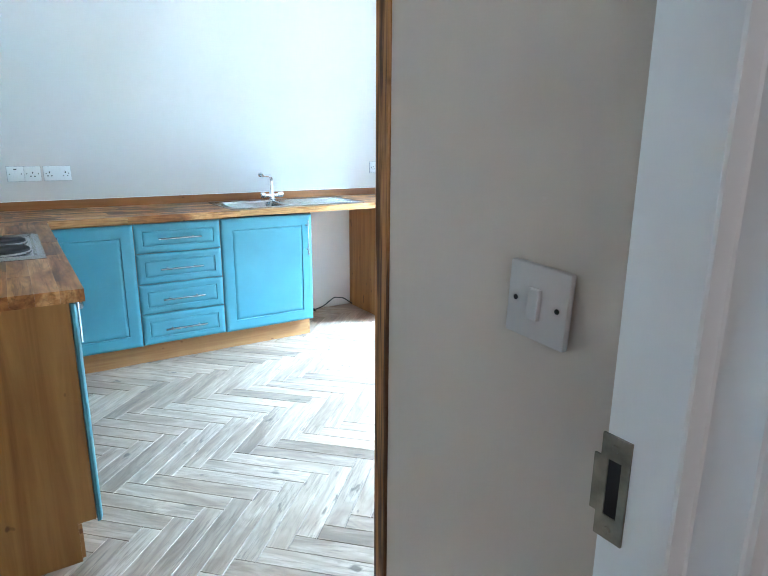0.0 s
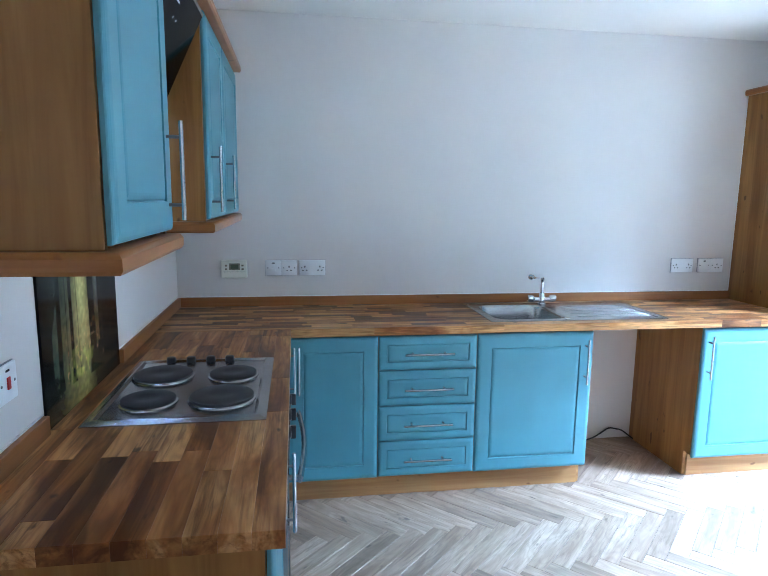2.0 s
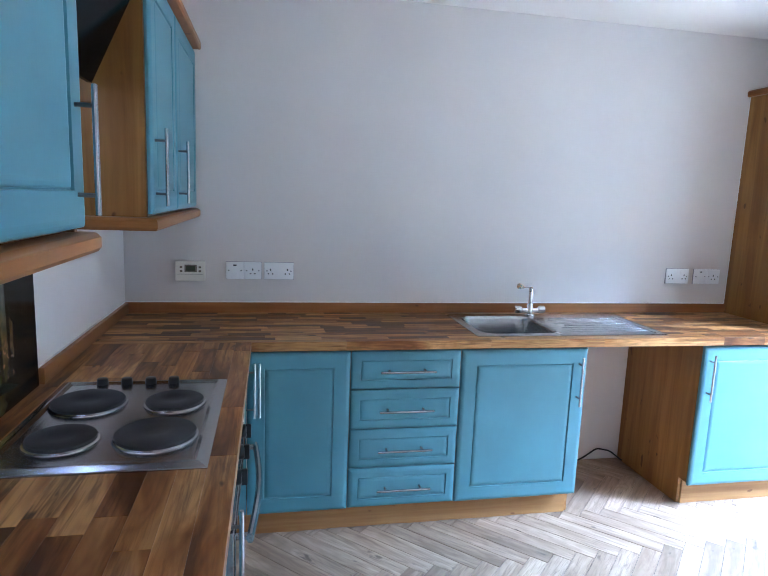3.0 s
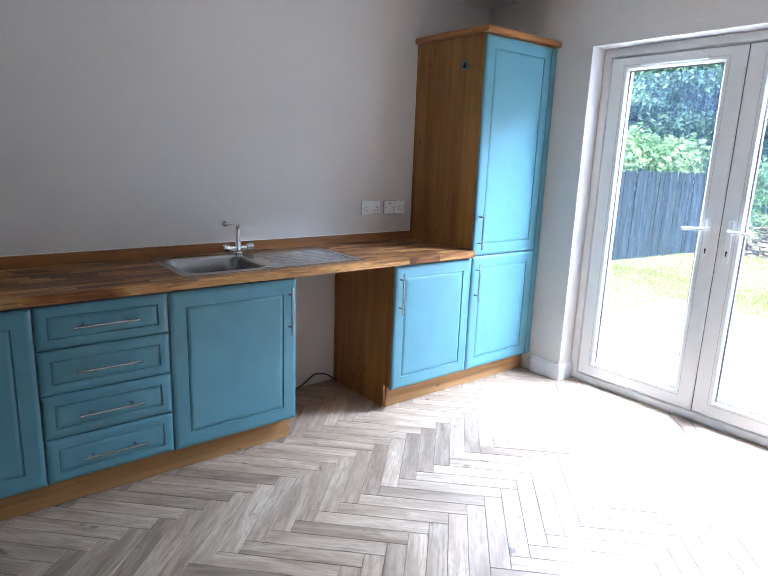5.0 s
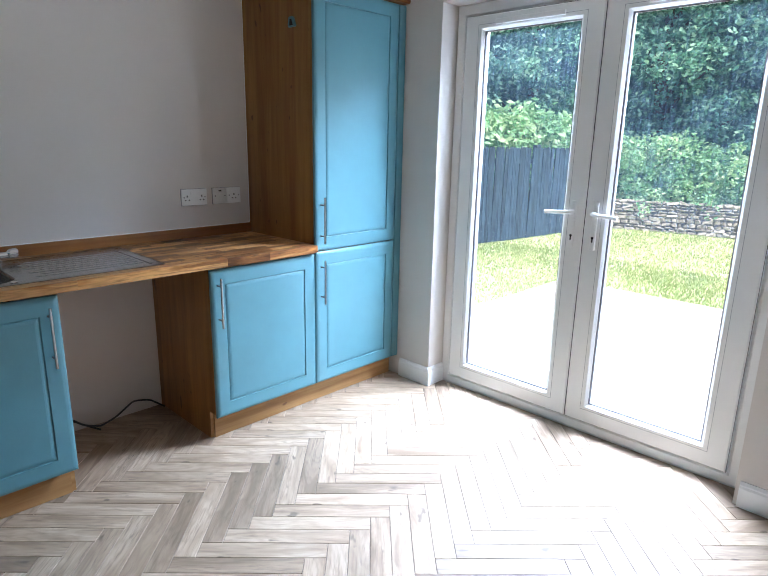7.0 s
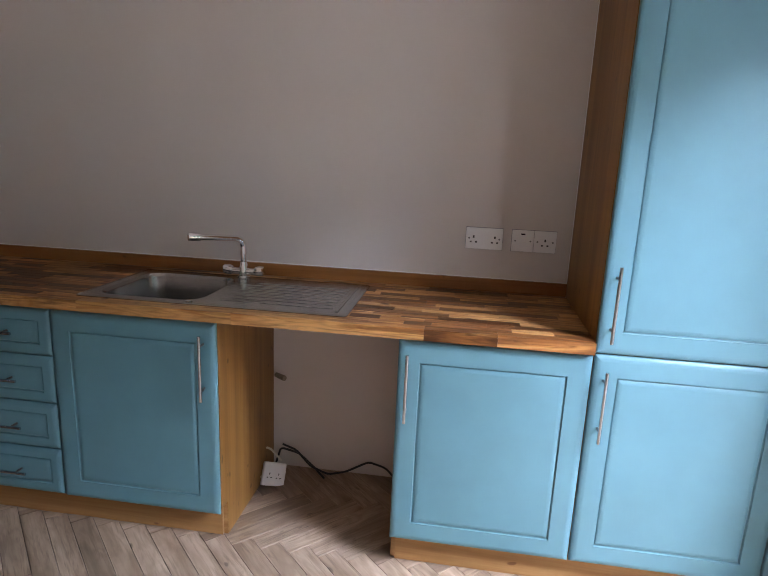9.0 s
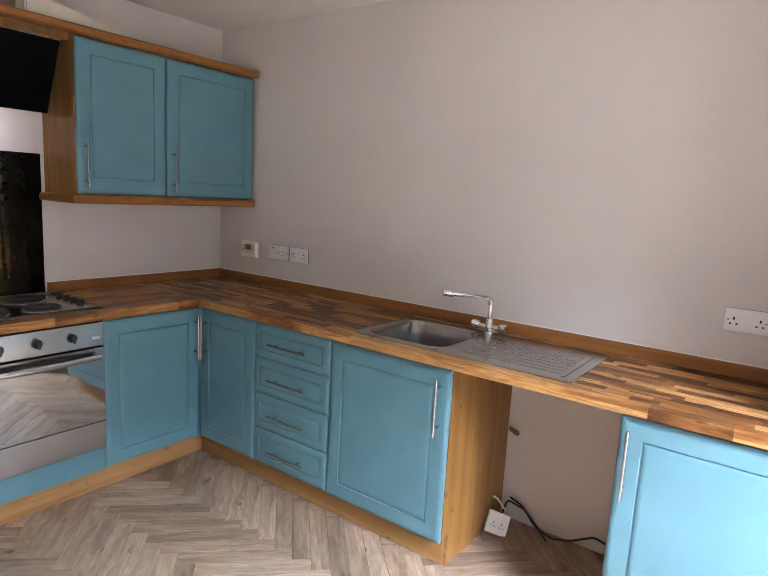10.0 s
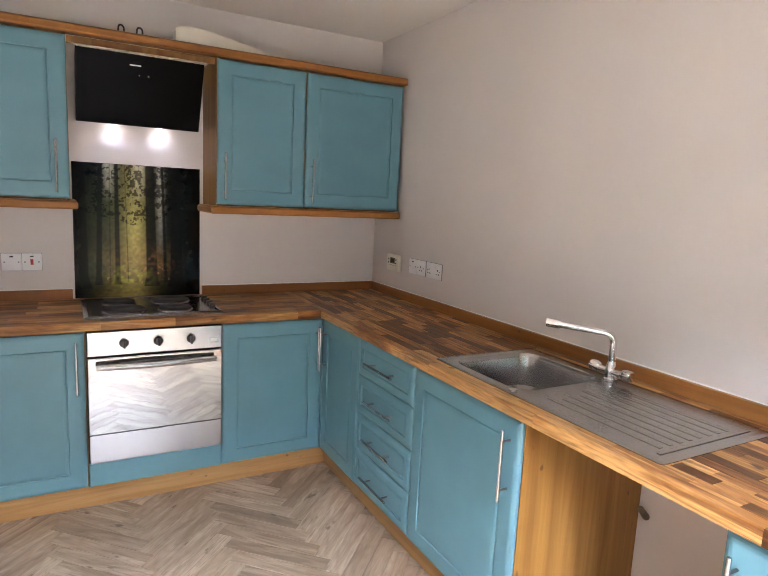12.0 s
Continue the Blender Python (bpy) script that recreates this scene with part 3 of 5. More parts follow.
def moulding(parent, name, pts, z0, z1, out, closed_end=True, back=0.03):
    """A rounded wooden moulding along points (x, y), mitred; out is the bulge in metres."""
    bm = bmesh.new()
    h = z1 - z0
    prof = [(-back, z0), (out - 0.006, z0), (out, z0 + 0.2 * h), (out, z0 + 0.72 * h), (out - 0.007, z1 - 0.002), (out - 0.012, z1), (-back, z1)]
    loops = []
    P = [Vector((*p, 0)) for p in pts]
    for i, p in enumerate(P):
        a = (P[i] - P[i - 1]).normalized() if i else (P[1] - P[0]).normalized()
        b = (P[i + 1] - P[i]).normalized() if i + 1 < len(P) else a
        na, nb = Vector((a.y, -a.x, 0)), Vector((b.y, -b.x, 0))
        nn = (na + nb) / (1 + na.dot(nb))
        loops.append([(p.x + nn.x * o, p.y + nn.y * o, z) for o, z in prof])
    rings(bm, loops, True, True)
    return part(name, bm, PINE, parent, smooth=True)


moulding(u, "cornice", [(-0.0015, -0.001), (-0.0015, FRONT), (EAST - 3.373 - 0.002, FRONT)], 2.1455, 2.182, 0.022)


def end_panel(m, depth, label):
    ob = thing("end_panel", m, label, "cabinet end panel", "cabinet end panels")
    bm = bmesh.new()
    prism(bm, [(-0.002, 0), (-depth + 0.075, 0), (-depth + 0.075, 0.14), (-depth + 0.0205, 0.14), (-depth + 0.0205, 0.8605), (-0.002, 0.8605)], 0, 0.017, "x")
    part("panel", bm, FOIL, ob)
    part("edging", plain(0.0005, 0.0165, -depth + 0.0735, -depth + 0.0748, 0.001, 0.139), PINEX, ob, "pale edging strip")
    return ob


end_panel(pose(2.1297, 0, 0), 0.6, "pine effect end panel beside the appliance gap")
end_panel(pose(2.7665, 0, 0), 0.6, "pine effect end panel beside the appliance gap")
end_panel(pose(0, -2.240, 0, 0, 0, 90), 0.6, "pine effect end panel closing the hob run")


def plinth(m, length, label):
    ob = thing("plinth", m, label, "plinth", "plinths")
    bm = bmesh.new()
    steps = max(2, int(length / 0.06))
    rnd = random.Random(int(length * 1000))
    lo = [(length * i / steps, rnd.uniform(0, 0.003)) for i in range(steps + 1)]
    prism(bm, lo + [(length, DOORB - 0.002), (0, DOORB - 0.002)], -0.537, -0.521, "y")
    part("board", bm, PINEX, ob)
    return ob


plinth(pose(0.538, 0, 0), 2.129 - 0.538, "knotty pine plinth board under the sink run")
plinth(pose(2.784, 0, 0), EAST - 0.017 - 2.784, "knotty pine plinth board under the larder")
plinth(pose(0, -2.223, 0, 0, 0, 90), 2.223 - 0.538, "knotty pine plinth board under the oven")

# hob run
HOBRUN = lambda y: pose(0, y, 0, 0, 0, 90)
OV0, OV1 = -1.725, -1.128
u = unit("base_cabinet", HOBRUN(OV1), 0.528, "teal painted base cabinet right of the oven, door closed")
door(u, 0.001, 0.5285, DOORB, DOORT, 0.493, HZ)
u["label"] = "teal painted corner base cabinet beside the oven, door closed"
u = unit("base_cabinet", HOBRUN(-2.222), 0.497, "teal painted base cabinet at the end of the hob run")
door(u, -0.018, 0.495, DOORB, DOORT, 0.460, HZ)

oh = unit("oven_housing", HOBRUN(OV0), OV1 - OV0, "oven housing with a teal filler panel below the oven")
W0 = OV1 - OV0
part("filler_panel", bbox(0.002, W0 - 0.002, FRONT, FRONT + 0.018, DOORB, 0.236, 0.004), TEAL, oh, "plain teal filler panel")
ov = thing("oven", HOBRUN(OV0), "built-in brushed steel oven with mirrored glass door", "oven")
part("body", plain(0.02, W0 - 0.02, FRONT + 0.03, -0.05, 0.245, 0.84), GAP, ov)
part("surround", plain(0.003, W0 - 0.003, FRONT + 0.006, FRONT + 0.03, 0.239, 0.855), GAP, ov, "black oven surround")
part("control_panel", bbox(0.006, W0 - 0.006, FRONT - 0.012, FRONT + 0.006, 0.742, 0.852, 0.003), OVENSTEEL, ov, "steel control panel")
for kx in (0.155, 0.302, 0.447):
    bm = bmesh.new()
    lathe(bm, [(0.021, 0.012), (0.020, 0.022), (0.017, 0.026)], (0, 0, 0), "y", 20)
    k = part("knob", bm, BLACK, ov, "round black control knob", True, pose(kx, FRONT, 0.797))
    part("grip", bbox(-0.005, 0.005, -0.040, -0.024, -0.021, 0.021, 0.002), BLACK, k)
    for a in (-4, -2, 0, 2, 4):
        ang = radians(a * 32)
        px, pz = 0.030 * math.sin(ang), 0.030 * math.cos(ang)
        part("dial_mark", plain(px - 0.001, px + 0.001, -0.0130, -0.0121, pz - 0.001, pz + 0.001), GAP, k)
part("label_plate", bbox(0.535, 0.572, FRONT - 0.0135, FRONT - 0.0121, 0.775, 0.79, 0.0005), PLATE, ov)
od = part("door", bbox(0.006, W0 - 0.006, FRONT - 0.016, FRONT + 0.004, 0.243, 0.735, 0.003), OVENSTEEL, ov, "steel framed oven door")
part("glass", bbox(0.008, W0 - 0.008, FRONT - 0.0195, FRONT - 0.0162, 0.382, 0.731, 0.001), MIRROR, od, "mirrored glass")
part("seam", plain(0.008, W0 - 0.008, FRONT - 0.0185, FRONT - 0.0162, 0.377, 0.3815), GAP, od, "dark seam")
bm = bmesh.new()
tube(bm, [(0.04 + (W0 - 0.08) * i / 14, FRONT - 0.050 - 0.016 * math.sin(math.pi * i / 14), 0.700) for i in range(15)], 0.0095, 10)
bmesh.ops.scale(bm, vec=(1, 1, 1.4), space=Matrix.Translation((0, 0, -0.700)), verts=bm.verts[:])
part("handle", bm, OVENSTEEL, od, "bowed steel handle", True)
for hx in (0.05, W0 - 0.05):
    bm = bmesh.new()
    tube(bm, [(hx, FRONT - 0.055, 0.700), (hx, FRONT - 0.019, 0.700)], 0.0085, 10)
    part("handle_post", bm, OVENSTEEL, od, smooth=True)
bm = bmesh.new()
lathe(bm, [(0.026, -0.001), (0.024, 0.002)], (0, 0, 0), "y", 20)
bmesh.ops.scale(bm, vec=(1, 1, 0.28), verts=bm.verts[:])
part("badge", bm, SATIN, od, "small oval badge", m=pose(0.30, FRONT - 0.0165, 0.368))

# wall cabinets
WZ0, WZ1, WD = 1.42, 2.15, 0.325
for y0, w, hx, lab in ((-2.226, 0.448, 0.412, "wall cabinet with teal door and pine side, door closed"),
                       (-1.083, 0.456, 0.018, "wall cabinet with teal door beside the cooker hood, door closed"),
                       (-0.626, 0.600, 0.036, "corner wall cabinet with teal door, door closed")):
    u = thing("wall_cabinet", HOBRUN(y0), lab, "kitchen wall cabinet", "wall cabinets")
    carcass(u, w, WZ0 - 0.002, WZ1, WD)
    door(u, -0.018 if y0 < -1 else 0.001, w + (0.0165 if y0 < -2 else -0.001), WZ0 + 0.007, WZ1 - 0.008, hx, WZ0 + 0.032 + 0.1175, y=-0.345)
    if hx > 0.1 or y0 < -1:
        part("end_panel", bbox(-0.0185, -0.0005, -0.3245, -0.002, WZ0 - 0.002, WZ1, 0.001), FOIL, u)
    if y0 < -2:
        part("end_panel", bbox(w + 0.0005, w + 0.0165, -0.325, -0.002, WZ0 - 0.002, WZ1, 0.001), FOIL, u)
        moulding(u, "pelmet", [(-0.019, -0.002), (-0.019, -0.330), (w + 0.017, -0.330), (w + 0.017, -0.002)], WZ0 - 0.042, WZ0 - 0.0025, 0.03, back=0.02)
    elif y0 < -1:
        moulding(u, "pelmet", [(-0.019, -0.002), (-0.019, -0.330), (1.06, -0.330)], WZ0 - 0.042, WZ0 - 0.0025, 0.03, back=0.02)
cor = thing("cornice", HOBRUN(-2.245), "long varnished pine cornice over the wall cabinets", "cornice")
moulding(cor, "moulding", [(0, -0.002), (0, -0.345), (2.225, -0.345)], WZ1 + 0.0005, WZ1 + 0.040, 0.026, back=0.04)
part("bridge_board", plain(0.486, 1.14, -0.300, -0.28, WZ1 - 0.03, WZ1 - 0.0005), FOIL, cor)

# cooker hood, tilted
hd = thing("cooker_hood", pose(0, -1.445, 1.79), "black angled glass cooker hood with two lit lamps", "cooker hood")
bm = bmesh.new()
prism(bm, [(0.005, 0.02), (0.185, 0.02), (0.318, 0.31), (0.005, 0.31)], -0.280, 0.280, "y")
part("body", bm, BLACK, hd)
bm = bmesh.new()
prism(bm, [(0.188, 0.0), (0.200, 0.0), (0.345, 0.31), (0.333, 0.31)], -0.281, 0.281, "y")
part("glass_panel", bm, BLACKGLASS, hd)
bm = bmesh.new()
prism(bm, [(0.335, 0.3105), (0.347, 0.3105), (0.350, 0.318), (0.338, 0.318)], -0.281, 0.281, "y")
part("top_trim", bm, GREYMETAL, hd, "thin steel trim")
tilt = math.degrees(math.atan2(0.152, 0.325))
for yy, w, zz in ((-0.03, 0.05, 0.265), (-0.012, 0.004, 0.225), (0.028, 0.005, 0.225)):
    bm = bbox(-0.0012, 0.0004, -w / 2, w / 2, -0.003, 0.003, 0.0004)
    part("marking" if w > 0.01 else "touch_button", bm, PLATE, hd, m=pose(0.2005 + 0.152 * zz / 0.325, yy, zz, 0, tilt, 0))
part("filter", plain(0.10, 0.17, -0.22, 0.22, 0.012, 0.0195), SATIN, hd)
for yy in (-0.115, 0.115):
    bm = bmesh.new()
    lathe(bm, [(0.022, 0.0125), (0.022, 0.0185)], (0, 0, 0), "z", 20)
    part("lamp", bm, LED, hd, "lit white lamp", m=pose(0.06, yy, 0))

# ducting and cable loops above
dk = thing("flat_duct", pose(0.26, -1.06, 2.151), "cream plastic ducting lying on the wall cabinets", "duct")
bm = bmesh.new()
prism(bm, [(-0.23, 0), (0.24, 0), (0.23, 0.065), (-0.05, 0.112), (-0.18, 0.132), (-0.23, 0.115)], -0.05, 0.05, "x")
bmesh.ops.bevel(bm, geom=bm.edges[:], offset=0.008, segments=2, affect="EDGES")
part("duct", bm, SOFFIT, dk)
cb = thing("cable_loops", pose(0.30, -1.50, 2.151), "black cable loops sticking up over the cornice", "cable")
bm = bmesh.new()
for yy in (-0.05, 0.03):
    tube(bm, arc([(0, yy, 0), (0, yy + 0.008, 0.083), (0, yy + 0.030, 0.078), (0.0, yy + 0.03, 0.0)], 0.015), 0.004, 6)
part("cable", bm, BLACK, cb, smooth=True)

# ---- worktops of staves ----
def minus(r, hole):
    """The rectangles that are left of r when hole is cut out."""
    x0, x1, y0, y1 = r
    a0, a1, b0, b1 = hole
    if a0 >= x1 or a1 <= x0 or b0 >= y1 or b1 <= y0:
        return [r]
    out = []
    if x0 < a0:
        out.append((x0, a0, y0, y1))
    if x1 > a1:
        out.append((a1, x1, y0, y1))
    x0, x1 = max(x0, a0), min(x1, a1)
    if y0 < b0:
        out.append((x0, x1, y0, b0))
    if y1 > b1:
        out.append((x0, x1, b1, y1))
    return [q for q in out if q[1] - q[0] > 0.004 and q[3] - q[2] > 0.004]


def worktop(name, m, length, depth, width, lo, hi, label, hole=None, seed=3, mat=STAVE):
    """Staves run along local x; the front is at y = -depth."""
    ob = thing(name, m, label, "worktop")
    rnd = random.Random(seed)
    rows = round(depth / width)
    w = depth / rows
    for r in range(rows):
        x = -rnd.uniform(0, hi * 0.7)
        while x < length:
            l = rnd.uniform(lo, hi) * (2.4 if r == 0 and lo < 0.2 else 1.0)
            a, b = max(0.001, x), min(length - 0.001, x + l)
            x += l
            if b - a < 0.015:
                continue
            rect = (a, b, -depth + r * w, -depth + (r + 1) * w)
            for x0, x1, y0, y1 in minus(rect, hole) if hole else [rect]:
                cx, cy = (x0 + x1) / 2, (y0 + y1) / 2
                hx, hy, g = (x1 - x0) / 2 - 0.0001, (y1 - y0) / 2 - 0.0001, 0.0007
                bm = bmesh.new()
                rings(bm, [[(-hx, -hy, -0.038), (hx, -hy, -0.038), (hx, hy, -0.038), (-hx, hy, -0.038)],
                           [(-hx, -hy, -g), (hx, -hy, -g), (hx, hy, -g), (-hx, hy, -g)],
                           [(-hx + g, -hy + g, 0), (hx - g, -hy + g, 0), (hx - g, hy - g, 0), (-hx + g, hy - g, 0)]], True, True)
                part("stave", bm, mat, ob, m=pose(cx, cy, TOP))
    return ob


SX0, SX1, SY0, SY1 = 1.613, 2.585, -0.562, -0.081
BX0, BX1, BY0, BY1 = SX0 + 0.045, SX0 + 0.432, SY0 + 0.045, SY1 - 0.055
worktop("worktop", pose(0.0, -0.001, 0), 3.370, 0.619, 0.0413, 0.09, 0.28, "oiled acacia butcher block worktop of the sink run", (BX0 - 0.01, BX1 + 0.01, BY0 - 0.01, BY1 + 0.01), 5, STAVEMIX)
worktop("worktop", HOBRUN(-2.275), 2.275 - 0.6205, 0.62, 0.062, 0.25, 0.75, "oiled acacia butcher block worktop of the hob run", None, 8)


def upstand(m, length, label):
    ob = thing("upstand", m, label, "worktop upstand", "worktop upstands")
    part("board", bbox(0, length, -0.019, -0.001, TOP + 0.0005, 0.952, 0.002), UPW, ob)
    part("sealant_bead", plain(0.0, length, -0.0045, -0.0005, 0.9521, 0.9555), GLOSS, ob, "thin white sealant line")


upstand(pose(0.0, 0, 0), 3.370, "varnished brown upstand on the sink wall")
upstand(HOBRUN(-1.108), 1.088, "varnished brown upstand beside the hob")
upstand(HOBRUN(-2.262), 0.500, "varnished brown upstand at the worktop end")

# ---- splashback with its printed wood ----
sp = thing("splashback", pose(0, -1.751, 0.902), "glossy glass splashback printed with a sunlit forest", "splashback")
part("glass", plain(0.001, 0.0068, 0, 0.631, 0, 0.705), BLACKGLASS, sp)
NU, NV = 190, 215
uu, vv = np.meshgrid(np.linspace(0, 1, NU), np.linspace(0, 1, NV))


def cloud(su, sv, seed):
    g = np.random.default_rng(seed).random((sv + 2, su + 2))
    a, b = uu * su, vv * sv
    i, j = np.minimum(a.astype(int), su - 1), np.minimum(b.astype(int), sv - 1)
    fa, fb = a - i, b - j
    return (g[j, i] * (1 - fa) + g[j, i + 1] * fa) * (1 - fb) + (g[j + 1, i] * (1 - fa) + g[j + 1, i + 1] * fa) * fb


light = np.exp(-((uu - 0.46) / 0.11) ** 2) * np.clip(1.15 - np.abs(vv - 0.62), 0, 1)
img = np.stack([0.010 + 0.26 * light, 0.011 + 0.22 * light, 0.008 + 0.07 * light], -1)
haze = np.exp(-((uu - 0.3) / 0.25) ** 2) * np.exp(-((vv - 0.45) / 0.4) ** 2)
img += haze[..., None] * np.array([0.050, 0.055, 0.030])
sky_gap = np.exp(-((uu - 0.27) / 0.05) ** 2) * np.clip((vv - 0.72) * 4, 0, 1) + np.exp(-((uu - 0.5) / 0.05) ** 2) * np.clip((vv - 0.7) * 3, 0, 1) + 0.8 * np.exp(-((uu - 0.67) / 0.03) ** 2) * np.clip((vv - 0.3) * 2, 0, 1)
img += sky_gap[..., None] * np.array([0.46, 0.44, 0.36])
img += (np.exp(-((uu - 0.47) / 0.07) ** 2) * np.exp(-((vv - 0.5) / 0.22) ** 2))[..., None] * np.array([0.24, 0.20, 0.06])
teal = np.exp(-((uu - 0.12) / 0.16) ** 2) * np.exp(-((vv - 0.24) / 0.13) ** 2)
img += teal[..., None] * np.array([0.012, 0.040, 0.028])
warm = np.exp(-((uu - 0.47) / 0.3) ** 2) * np.exp(-((vv - 0.27) / 0.12) ** 2)
img += (warm * (0.4 + cloud(40, 50, 21)))[..., None] * np.array([0.15, 0.075, 0.022])
leafm = (cloud(24, 28, 1) * 0.38 + cloud(60, 70, 2) * 0.34 + cloud(110, 130, 12) * 0.28 > 0.54) & (vv > 0.55 + 0.25 * np.abs(uu - 0.45))
img[leafm] *= 0.22
ground_l = np.clip(1 - vv / 0.2, 0, 1) * np.exp(-((uu - 0.38) / 0.2) ** 2)
img += (ground_l * (0.5 + cloud(30, 60, 3)))[..., None] * np.array([0.15, 0.10, 0.02])
flowers = (cloud(60, 80, 6) > 0.75) & (vv < 0.24) & (vv > 0.10) & (uu > 0.2) & (uu < 0.9)
img[flowers] += np.array([0.26, 0.10, 0.04]) * 0.9
for c0, w, lean, top in ((0.19, 0.024, 0.03, 1), (0.325, 0.022, 0.0, 1), (0.592, 0.044, -0.015, 1), (0.70, 0.016, -0.03, 1), (0.27, 0.006, 0.01, 1), (0.40, 0.006, -0.02, 1), (0.80, 0.05, 0, 1), (0.05, 0.05, 0, 1), (0.93, 0.06, 0, 1)):
    edge = w * (1 + 1.3 * np.clip(0.16 - vv, 0, 1) * 4) * (1.15 - 0.3 * vv)
    trunk = np.clip((edge - np.abs(uu - c0 - lean * (vv - 0.5))) / 0.008, 0, 1) * (vv > 0.12 - w)
    img = img * (1 - trunk[..., None] * 0.93) + trunk[..., None] * np.array([0.010, 0.009, 0.007])
img *= (1 - 0.7 * np.clip((uu - 0.72) / 0.2, 0, 1))[..., None]
bush = np.exp(-((uu - 0.42) / 0.13) ** 2) * np.clip(1 - np.abs(vv - 0.15) / 0.12, 0, 1) * np.clip(cloud(34, 40, 31) * 3 - 1.2, 0, 1)
img += bush[..., None] * np.array([0.26, 0.27, 0.03])
glow = np.exp(-((uu - 0.52) / 0.20) ** 2) * np.exp(-((vv - 0.29) / 0.07) ** 2) * np.clip(cloud(40, 48, 32) * 3 - 1.6, 0, 1)
img += glow[..., None] * np.array([0.15, 0.06, 0.018])
img *= (0.75 + 0.5 * cloud(60, 70, 9))[..., None]
img *= 1.0 * np.clip(0.25 + uu * 3, 0, 1)[..., None]
me = bpy.data.meshes.new("print")
vs = np.stack([np.full_like(uu, 0.0074), uu * 0.629 + 0.001, vv * 0.703 + 0.001], -1).reshape(-1, 3)
idx = np.arange(NU * NV).reshape(NV, NU)
qs = np.stack([idx[:-1, :-1], idx[:-1, 1:], idx[1:, 1:], idx[1:, :-1]], -1).reshape(-1, 4)
me.from_pydata(vs.tolist(), [], qs.tolist())
col = me.color_attributes.new("print", "FLOAT_COLOR", "POINT")
col.data.foreach_set("color", np.concatenate([np.clip(img, 0, 1).reshape(-1, 3), np.ones((NU * NV, 1))], 1).ravel())
me.materials.append(PRINT)
pr = new("print", me)
pr.parent = sp
tagged(pr, "dark forest picture with yellow light between trunks")

# ---- hob ----
hob = thing("hob", pose(0.315, -1.4155, TOP), "steel electric hob with four black cast iron plates", "hob")
bm = bmesh.new()
hx, hy = 0.244, 0.3125
prof = [(0, 0.0005), (0.0, 0.003), (0.003, 0.005), (0.020, 0.011), (0.026, 0.0115), (0.036, 0.006), (0.05, 0.0055)]
rings(bm, [[(-hx + i, -hy + i, z), (hx - i, -hy + i, z), (hx - i, hy - i, z), (-hx + i, hy - i, z)] for i, z in prof], True, True)
part("plate", bm, HOBSTEEL, hob, "slightly scratched steel tray")
for px, py, pr_ in ((-0.115, 0.105, 0.094), (0.115, 0.095, 0.077), (-0.105, -0.145, 0.077), (0.105, -0.135, 0.094)):
    bm = bmesh.new()
    lathe(bm, [(pr_ + 0.007, 0.0056), (pr_ + 0.006, 0.0085), (pr_ + 0.002, 0.0105), (pr_ + 0.001, 0.0115)], (0, 0, 0), "z", 40)
    rim = part("hotplate_rim", bm, HOBSTEEL, hob, "bright steel ring", True, pose(px, py, 0))
    bm = bmesh.new()
    lathe(bm, [(pr_, 0.0116), (pr_, 0.019), (pr_ - 0.004, 0.021), (0.030, 0.021), (0.027, 0.0195), (0.001, 0.0195)], (0, 0, 0), "z", 40)
    part("hotplate", bm, IRON, hob, "", True, pose(px, py, 0))
for kx in (-0.125, -0.055, 0.015, 0.083):
    bm = bmesh.new()
    lathe(bm, [(0.017, 0.0058), (0.016, 0.018), (0.0148, 0.023), (0.012, 0.0245)], (0, 0, 0), "z", 20)
    part("knob", bm, BLACK, hob, "black hob control knob", True, pose(kx, 0.283, 0))

# ---- sink and tap ----
sk = thing("sink", pose(SX0, SY0, TOP), "stainless steel inset sink with drainer", "sink")
L, Wd = SX1 - SX0, SY1 - SY0
bx0, bx1, by0, by1 = BX0 - SX0, BX1 - SX0, BY0 - SY0, BY1 - SY0


def rrect(x0, x1, y0, y1, r, z, n=6):
    pts = []
    for cx, cy, a0 in ((x1 - r, y1 - r, 0), (x0 + r, y1 - r, 90), (x0 + r, y0 + r, 180), (x1 - r, y0 + r, 270)):
        pts += [(cx + r * math.cos(radians(a0 + 90 * k / n)), cy + r * math.sin(radians(a0 + 90 * k / n)), z) for k in range(n + 1)]
    return pts


bm = bmesh.new()
rings(bm, [rrect(0, L, 0, Wd, 0.012, 0.0006), rrect(0, L, 0, Wd, 0.012, 0.003), rrect(0.004, L - 0.004, 0.004, Wd - 0.004, 0.012, 0.0055),
           rrect(0.02, L - 0.02, 0.02, Wd - 0.02, 0.012, 0.0045)], False)
outer = [v for v in bm.verts if abs(v.co.z - 0.0045) < 1e-6]
inner = rings(bm, [rrect(bx0 - 0.004, bx1 + 0.004, by0 - 0.004, by1 + 0.004, 0.075, 0.0045), rrect(bx0, bx1, by0, by1, 0.07, 0.000),
                   rrect(bx0 + 0.004, bx1 - 0.004, by0 + 0.004, by1 - 0.004, 0.068, -0.012), rrect(bx0 + 0.012, bx1 - 0.012, by0 + 0.012, by1 - 0.012, 0.065, -0.125),
                   rrect(bx0 + 0.035, bx1 - 0.035, by0 + 0.035, by1 - 0.035, 0.05, -0.150)], True)
